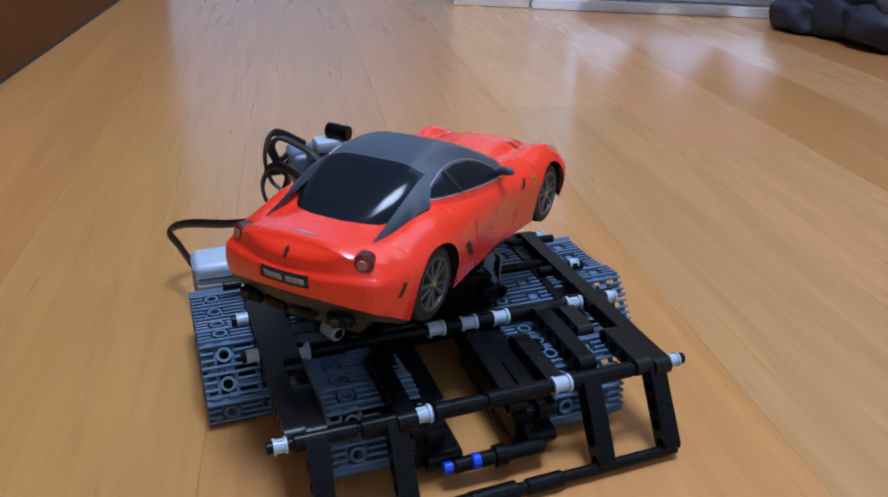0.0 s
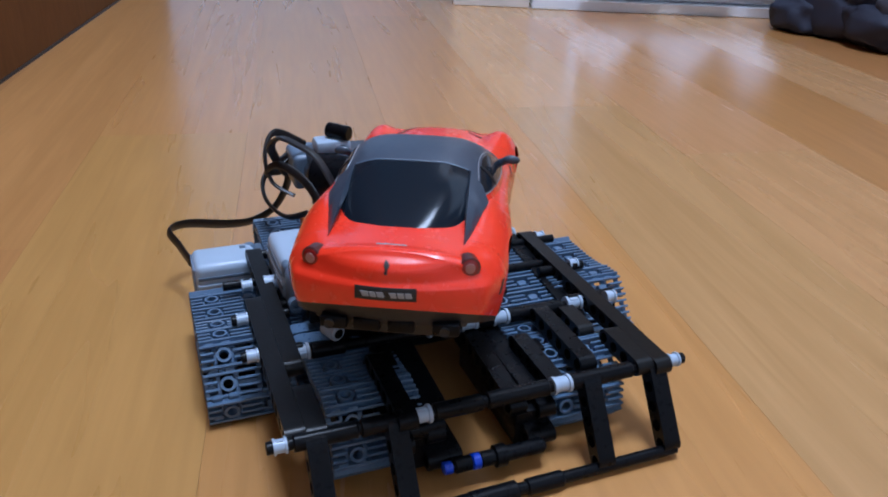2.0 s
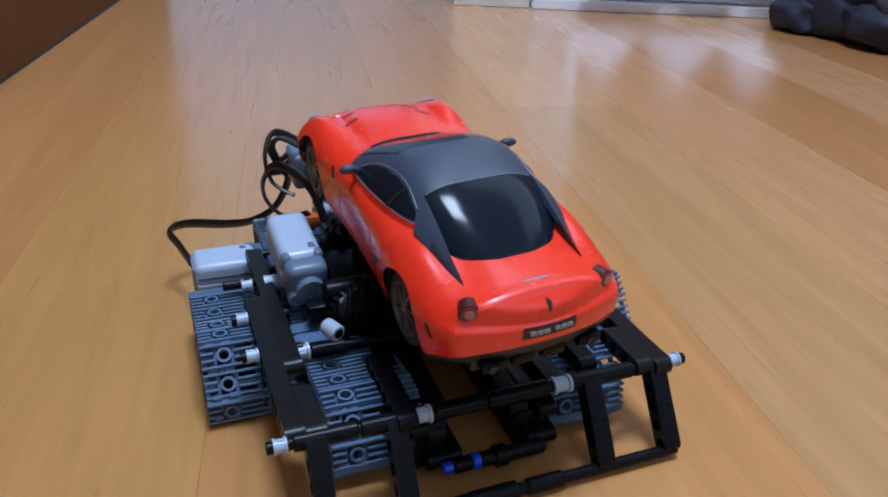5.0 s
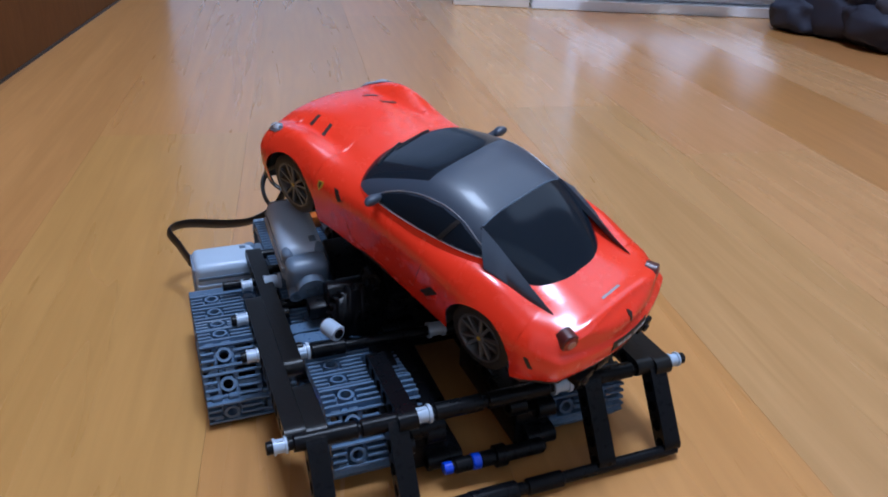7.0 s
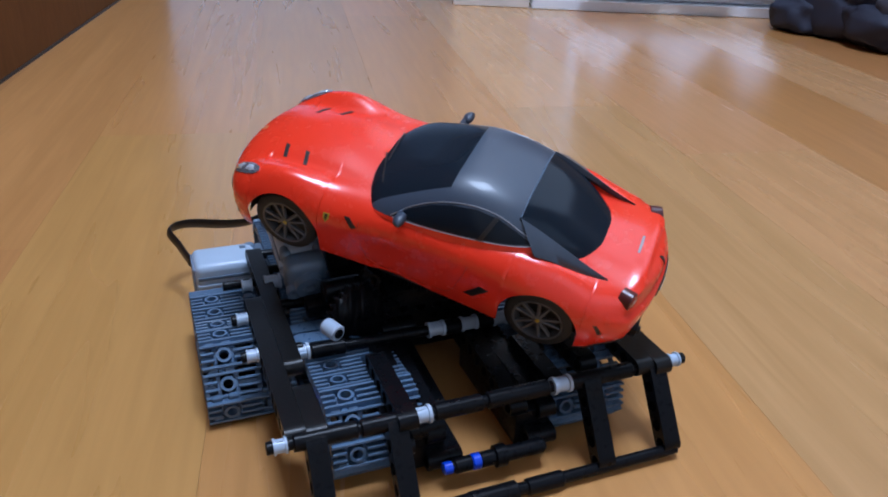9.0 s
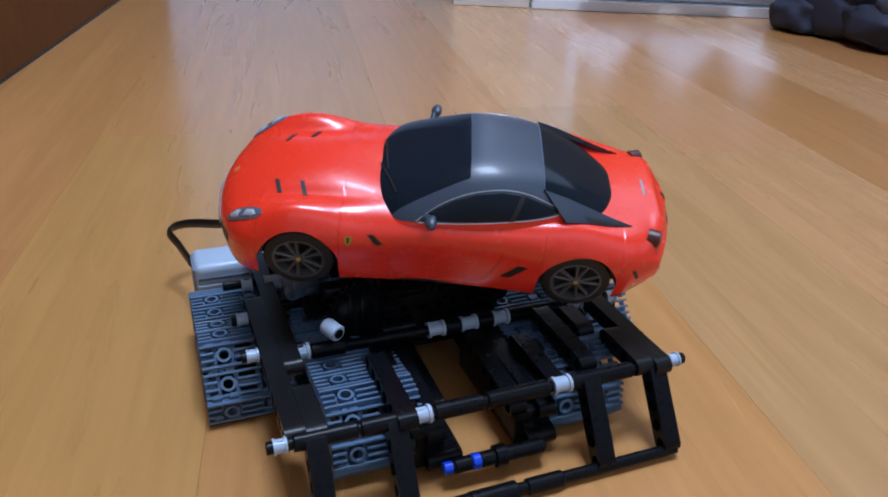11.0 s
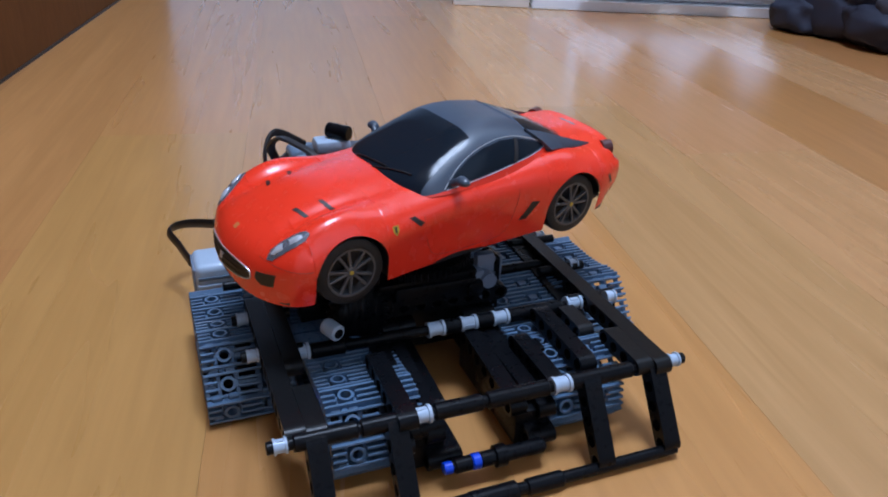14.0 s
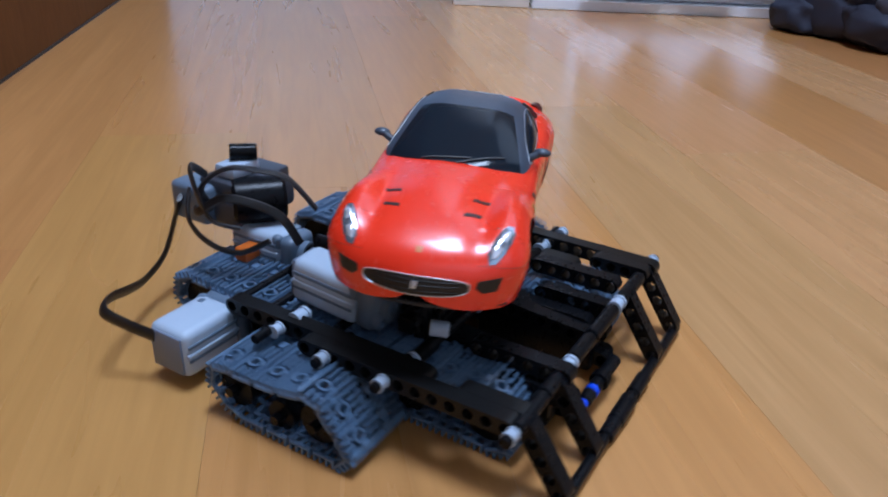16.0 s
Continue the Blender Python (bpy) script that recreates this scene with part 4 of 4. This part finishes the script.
        patch(car, "headlight_lens", [(85.6, 26.8), (84.6, 29.0), (81.6, 30.6), (80.2, 28.4), (82.4, 26.8)], "z", s, tree, LAMP, 0.75, "", dome=0.6)
        patch(car, "headlight_lens", [(78.8, 28.8), (79.2, 31.4), (76, 32.6), (73.2, 32.6), (75.4, 30.2)], "z", s, tree, LAMP, 0.75, "", dome=0.5)
        spot, out_, _, _ = tree.ray_cast(Vector((-140, s * 27.2, 32.8)), Vector((1, 0, 0)))
        out_ = (out_ if out_.x < 0 else -out_) + Vector((-0.5, 0, 0))
        turn = out_.to_track_quat("X", "Z").to_matrix().to_4x4()
        for prof, mat, nm, lb in (([(-4, 3.8), (0.7, 3.8), (1.0, 3.5), (1.0, 3.1)], TAILDARK, "tail_light", "round red tail light"),
                                  ([(0.5, 3.15), (1.2, 3.05), (1.5, 2.3), (1.6, 0.5)], TAIL, "tail_lens", ""),
                                  ([(1.4, 1.9), (1.75, 1.7), (1.85, 0.4)], TAILCORE, "tail_reflector", "")):
            part(nm, lathe(bmesh.new(), prof, "x", n=24), mat, car, lb, m=Matrix.Translation(spot) @ turn @ Matrix.Translation((-0.85, 0, 0)))
        # flank details
        patch(car, "side_intake", [(-25.5, 15.3), (-29.4, 15.3), (-35.8, 22.6), (-31.8, 23.2)], "y", s, tree, TRIM, 0.2, "black side intake")
        patch(car, "fender_slot", [(29.8, 30.6), (25.6, 26.4), (23.6, 27.6), (27.4, 30.8)], "y", s, tree, TRIM, 0.2, "black fender slot")
        patch(car, "fender_badge", [(38.6, 29.6), (38.5, 27.4), (37.2, 25.8), (35.9, 27.4), (35.8, 29.6)], "y", s, tree, YELLOW, 0.2, "yellow shield badge")
        patch(car, "badge_mark", [(37.9, 29.2), (37.7, 27.4), (37.0, 26.7), (36.6, 29.2)], "y", s, tree, TRIM, 0.32)
        patch(car, "bumper_slot", [(-78.4, 24.8), (-81.0, 19.8), (-82.4, 20.2), (-79.8, 25.0)], "y", s, tree, TRIM, 0.2, "black bumper slot")
        patch(car, "front_intake", [(32.0, 19.8), (23.4, 18.8), (22.8, 16.0), (25.4, 13.6), (30.6, 14.2)], "front", s, tree, TRIM, 0.25, "black corner intake")
        for x0, x1 in ((68.0, 16.4), (57.4, 18.2)):
            patch(car, "bonnet_vent", [(x0 + 1.9, x1 - 3.5), (x0 + 0.1, x1 - 3.3), (x0 - 2.0, x1 + 3.4), (x0 - 0.2, x1 + 3.2)], "z", s, tree, TRIM, 0.2, "black bonnet vent")
        # door outline
        seam = []
        for x, z in ((20, 37.5), (23, 30), (21.5, 18), (16, 9.5), (-6, 8.6), (-18, 10.5), (-22.5, 20), (-25, 30), (-25, 37)):
            hit = tree.ray_cast(Vector((x, s * 80, z)), Vector((0, -s, 0)))
            if hit[0] is not None:
                seam.append(hit[0] + Vector((0, -s * 0.02, 0)))
        part("door_seam", tube(bmesh.new(), seam, 0.3, 0.2, 5), SEAM, car)
    # nose
    def mouth(w, up, down, n=40):
        ring = []
        for k in range(n):
            c, d = math.cos(2 * math.pi * k / n), math.sin(2 * math.pi * k / n)
            y = w * math.copysign(abs(c) ** 0.42, c)
            h = (up if d > 0 else down) * (1 - 0.20 * (y / w) ** 2)
            ring.append((y, 16.4 + h * math.copysign(abs(d) ** 0.6, d)))
        return ring
    patch(car, "grille", mouth(20.2, 3.0, 3.9), "front", 1, tree, TRIM, 0.25, "black front grille")
    def shell(o, d, lift=(0, 0, 0)):
        hits = [tree.ray_cast(Vector(p), Vector(d))[0] for p in o]
        return [h + Vector(lift) for h in hits if h is not None]
    for z in (14.2, 16.4, 18.2):
        bar_ = shell([(140, y, z) for y in (-16.5, -11, -5, 0, 5, 11, 16.5)], (-1, 0, 0), (0.35, 0, 0))
        part("grille_bar", tube(bmesh.new(), bar_, 0.5, 0.5, 5, 4), BLACK2, car)
    rim_ = shell([(140, y, z) for y, z in mouth(20.6, 3.3, 4.2)], (-1, 0, 0), (0.2, 0, 0))
    part("grille_surround", tube(bmesh.new(), rim_ + rim_[:1], 0.75, 0.6, 6, 2), CHROME, car, "thin chrome grille surround")
    patch(car, "grille_mark", [(1.5, 17.8), (0.9, 15.2), (-1.2, 15.0), (-0.8, 17.9)], "front", 1, tree, CHROME, 0.75)
    patch(car, "nose_badge", [(89.8, 1.2), (89.8, -1.2), (87.6, -1.4), (87.6, 1.4)], "z", 1, tree, GOLD, 0.15)
    for s in (-1, 1):
        line = shell([(x, s * 90, z) for x, z in ((74.4, 21.6), (78, 21.8), (82, 22.4), (86, 23.4), (88.5, 24.2))], (0, -s, 0))
        part("bumper_seam", tube(bmesh.new(), line, 0.4, 0.25, 5, 3), SEAM, car)
    # black splitter along the chin
    lip = shell([(140, y, 9.6) for y in (-34, -30, -25, -18, -10, 0, 10, 18, 25, 30, 34)], (-1, 0, 0), (-1.6, 0, -2.7))
    part("front_splitter", tube(bmesh.new(), lip, 1.9, 1.8, 8, 4), TRIM, car, "matt black front splitter")
    # wipers
    cabtree = BVHTree.FromBMesh(cb)
    for y0, y1, x0, x1 in ((-14, 8, 26.5, 24), (2, 22, 27.5, 20)):
        pts = []
        for k in range(6):
            hit = cabtree.ray_cast(Vector((x0 + (x1 - x0) * k / 5, y0 + (y1 - y0) * k / 5, 90)), Vector((0, 0, -1)))
            if hit[0] is not None:
                pts.append(hit[0] + Vector((0, 0, 0.5)))
        if len(pts) > 2:
            part("wiper", tube(bmesh.new(), pts, 0.8, 0.8, 5, 3), TRIM, car)
    # tail
    patch(car, "plate", [(10.4, 27.6), (10.4, 23.2), (-10.4, 23.2), (-10.4, 27.6)], "back", 1, tree, TRIM, 0.4, "black rear plate with pale characters")
    x = -8.6
    for w in (2.1, 2.1, 2.1, 0, 2.3, 2.0, 2.3):
        if w:
            patch(car, "plate_mark", [(x + w, 26.3), (x + w - 0.5, 24.5), (x - 0.5, 24.5), (x, 26.3)], "back", 1, tree, PALE, 0.65)
        x += (w or 1.2) + 0.45
    patch(car, "tail_emblem", [(0.6, 35.6), (1.0, 34.4), (0.4, 33.4), (0.7, 32.0), (-0.4, 31.8), (-0.4, 33.4), (-1.0, 34.5), (-0.1, 35.4)], "back", 1, tree, TRIM, 0.35, "small dark emblem")
    patch(car, "deck_script", [(-84.6, 5.2), (-84.6, -5.2), (-85.6, -5.2), (-85.6, 5.2)], "z", 1, tree, PALE, 0.15)
    for y in (-25, -9.5, 2.5, 14):
        part("diffuser_slot", box(bmesh.new(), -95.6, -90, y, y + 9.5, 9.5, 14.0, 0.8), BLACK, car)
    for y in (-20, 20):
        part("exhaust", lathe(bmesh.new(), [(-96.2, 1.0), (-96.6, 1.7), (-92, 1.7), (-92, 1.0)], "x", (0, y, 11.5), 14), TRIM, car)
    wheels(car)
    return car


def patch(parent, name, outline, way, side, tree, mat, lift, label="", dome=0.0):
    """A thin piece laid on a shell: its outline is cast onto it along one way."""
    n = len(outline)
    cu = sum(p[0] for p in outline) / n
    cv = sum(p[1] for p in outline) / n
    fine = []
    for k in range(n):
        a, b = outline[k], outline[(k + 1) % n]
        m = max(1, int(math.hypot(b[0] - a[0], b[1] - a[1]) / 1.6))
        fine += [(a[0] + (b[0] - a[0]) * j / m, a[1] + (b[1] - a[1]) * j / m) for j in range(m)]
    def cast(u, v):
        o, d = {"y": ((u, side * 90, v), (0, -side, 0)), "z": ((u, side * v, 90), (0, 0, -1)), "front": ((140, side * u, v), (-1, 0, 0)), "back": ((-140, side * u, v), (1, 0, 0))}[way]
        h = tree.ray_cast(Vector(o), Vector(d))
        if h[0] is None:
            return None
        nn = h[1] if h[1].dot(Vector(d)) < 0 else -h[1]
        return h[0], nn, Vector(d)
    bm = bmesh.new()
    rings = []
    for f in (1.0, 0.85, 0.66, 0.45, 0.22):
        ring = []
        for u, v in fine:
            h = cast(cu + (u - cu) * f, cv + (v - cv) * f)
            if h is None:
                bm.free()
                return None
            ring.append(bm.verts.new(h[0] + h[1] * (lift + dome * (1 - f * f))))
        rings.append(ring)
    h = cast(cu, cv)
    mid = bm.verts.new(h[0] + h[1] * (lift + dome))
    base = []
    for u, v in fine:
        h = cast(u, v)
        base.append(bm.verts.new(h[0] - h[1] * 0.8))
    m = len(fine)
    for a, b in zip([base] + rings, rings):
        for k in range(m):
            bm.faces.new((a[k], a[(k + 1) % m], b[(k + 1) % m], b[k]))
    for k in range(m):
        bm.faces.new((rings[-1][k], rings[-1][(k + 1) % m], mid))
    return part(name, bm, mat, parent, label, sharp=60)


# ---- movement ----
# seconds, place in metres, turn in degrees
CAR = [(0, -0.0019, -0.0083, 0.0627, -1.69, 1.8, 40.47),
       (0.5, -0.0028, -0.0091, 0.0633, -0.08, 2.05, 46.07),
       (1, -0.0029, -0.0096, 0.0634, -0.33, 2.26, 52.6),
       (1.5, -0.0029, -0.0096, 0.064, -0.38, 1.97, 58.16),
       (2, -0.0022, -0.0104, 0.0641, -0.69, 2.08, 62.55),
       (2.5, -0.0026, -0.0114, 0.0656, -0.3, 1.8, 68.21),
       (3, -0.0007, -0.0105, 0.0649, -0.84, 1.87, 73.01),
       (3.5, -0.001, -0.0108, 0.0654, -0.75, 1.65, 78.48),
       (4, -0.0007, -0.0114, 0.066, -0.83, -0.04, 83.45),
       (6.5, 0.0025, -0.0176, 0.0682, -8.09, -15.69, 111.05),
       (7, 0.0031, -0.0165, 0.068, -10.13, -14.97, 116.36),
       (7.5, 0.0038, -0.0148, 0.0677, -12.43, -14.21, 122.21),
       (8, 0.0041, -0.0134, 0.0676, -14.33, -13.36, 128.11),
       (8.5, 0.0044, -0.0125, 0.0677, -16.05, -12.41, 133.78),
       (9, 0.0044, -0.0118, 0.0676, -17, -11.16, 139.25),
       (11.5, 0.0044, -0.0099, 0.0691, -17.34, -2.03, 164.41),
       (12, 0.0041, -0.0064, 0.0682, -13.64, -0.15, 169.81),
       (12.5, 0.0035, -0.0031, 0.0671, -8.98, 1.79, 175.84),
       (13, 0.0029, -0.0004, 0.066, -4.4, 2.5, -179.03),
       (13.5, 0.003, 0.0019, 0.0651, -2.71, 2.46, -173.45),
       (14, 0.0022, 0.0017, 0.0653, -2.15, 2.5, -167.48),
       (14.5, 0.0017, 0.0019, 0.0648, -1.56, 2.23, -162.34),
       (15, 0.0011, 0.0015, 0.0647, -1.28, 2.07, -159.37),
       (15.1, 0.0011, 0.0015, 0.0647, -1.28, 2.07, -159.37),
       (15.2, 0.0025, 0.0031, 0.0647, -1.41, 1.91, -158.4),
       (15.3, 0.0038, 0.0033, 0.0642, 0.12, 0.26, -152.54),
       (15.4, 0.0077, 0.0028, 0.0641, 0.26, 0.09, -148.22),
       (15.5, 0.011, 0.0022, 0.0642, -0.04, 0.3, -144.56),
       (15.7, 0.0156, 0.0081, 0.0641, -1.32, 2.04, -135.14),
       (16, 0.0221, 0.0098, 0.0651, -2.26, 0.59, -122.27)]
TURN = [(0, 0.0025, -0.0033, 0.0625, -1.69, 1.8, 40.47),
       (0.5, 0.001, -0.0036, 0.063, -0.08, 2.05, 46.07),
       (1, 0.0002, -0.0038, 0.0632, -0.33, 2.26, 52.6),
       (1.5, -0.0003, -0.0034, 0.0638, -0.38, 1.97, 58.16),
       (2, -0.0001, -0.0041, 0.0639, -0.69, 2.08, 62.55),
       (2.5, -0.0011, -0.0049, 0.0654, -0.3, 1.8, 68.21),
       (3, 0.0002, -0.004, 0.0646, -0.84, 1.87, 73.01),
       (3.5, -0.0007, -0.0042, 0.0652, -0.75, 1.65, 78.48),
       (4, -0.0009, -0.0048, 0.066, -0.83, -0.04, 83.45),
       (6.5, -0.0007, -0.012, 0.0699, -8.09, -15.69, 111.05),
       (7, -0.0007, -0.0112, 0.0696, -10.13, -14.97, 116.36),
       (7.5, -0.0005, -0.0099, 0.0691, -12.43, -14.21, 122.21),
       (8, -0.0006, -0.0089, 0.0689, -14.33, -13.36, 128.11),
       (8.5, -0.0008, -0.0085, 0.0689, -16.05, -12.41, 133.78),
       (9, -0.0011, -0.0082, 0.0686, -17, -11.16, 139.25),
       (11.5, -0.0022, -0.0091, 0.0691, -17.34, -2.03, 164.41),
       (12, -0.0026, -0.0062, 0.0679, -13.64, -0.15, 169.81),
       (12.5, -0.0031, -0.0036, 0.0667, -8.98, 1.79, 175.84),
       (13, -0.0037, -0.0015, 0.0656, -4.4, 2.5, -179.03),
       (13.5, -0.0034, 0.0002, 0.0648, -2.71, 2.46, -173.45),
       (14, -0.004, -0.0007, 0.0649, -2.15, 2.5, -167.48),
       (14.5, -0.0043, -0.001, 0.0645, -1.56, 2.23, -162.34),
       (15, -0.0047, -0.0018, 0.0645, -1.28, 2.07, -159.37),
       (15.1, -0.0047, -0.0018, 0.0645, -1.28, 2.07, -159.37),
       (15.2, -0.0041, -0.0018, 0.0645, -1.41, 1.91, -159.68),
       (15.3, -0.0043, -0.0031, 0.0642, 0.12, 0.26, -157.67),
       (15.4, -0.0011, -0.0043, 0.0641, 0.26, 0.09, -158.8),
       (15.5, 0.0002, -0.0062, 0.0641, -0.04, 0.3, -160.08),
       (15.7, 0.0033, -0.0064, 0.0639, -1.32, 2.04, -159.48),
       (16, 0.0053, -0.0129, 0.065, -2.26, 0.59, -160.02)]
ROBOT = [(0, 0, 0, 0),
       (15.1, 0, 0, 0),
       (15.2, 0.0009, 0.0017, 1.27),
       (15.3, 0.0024, 0.0029, 5.13),
       (15.4, 0.0029, 0.0029, 10.58),
       (15.5, 0.0043, 0.0035, 15.52),
       (15.7, 0.006, 0.0073, 24.34),
       (16, 0.0074, 0.0106, 37.76)]


def motions():
    walk(robot, [(t, pose(x, y, 0, 0, 0, rz)) for t, x, y, rz in ROBOT])
    walk(car, [(t, pose(*p)) for t, *p in CAR])
    walk(turntable, [(t, pose(*p) @ pose(0, 0, -0.0095)) for t, *p in TURN])
    # the platform leans with the turntable but does not spin
    rows = []
    for t, *p in TURN:
        up = pose(*p).to_3x3() @ Vector((0, 0, 1))
        lean = Vector((0, 0, 1)).rotation_difference(up).to_matrix().to_4x4()
        rows.append((t, Matrix.Translation(p[:3]) @ lean))
    walk(platform, rows)
    # links run round their tracks while the robot turns on the spot
    for link, path, s, x, way in MOVING:
        rows = [(0, link_pose(path, s, x)), (15.1, link_pose(path, s, x))]
        for k in range(1, 10):
            rows.append((15.1 + 0.1 * k, link_pose(path, s - way * 56 * (k / 9) ** 1.3, x)))
        walk(link, rows)


floor_base = room()
backpack()
robot, platform, turntable = robot_things()
car = toy_car()
strips(floor_base)
motions()
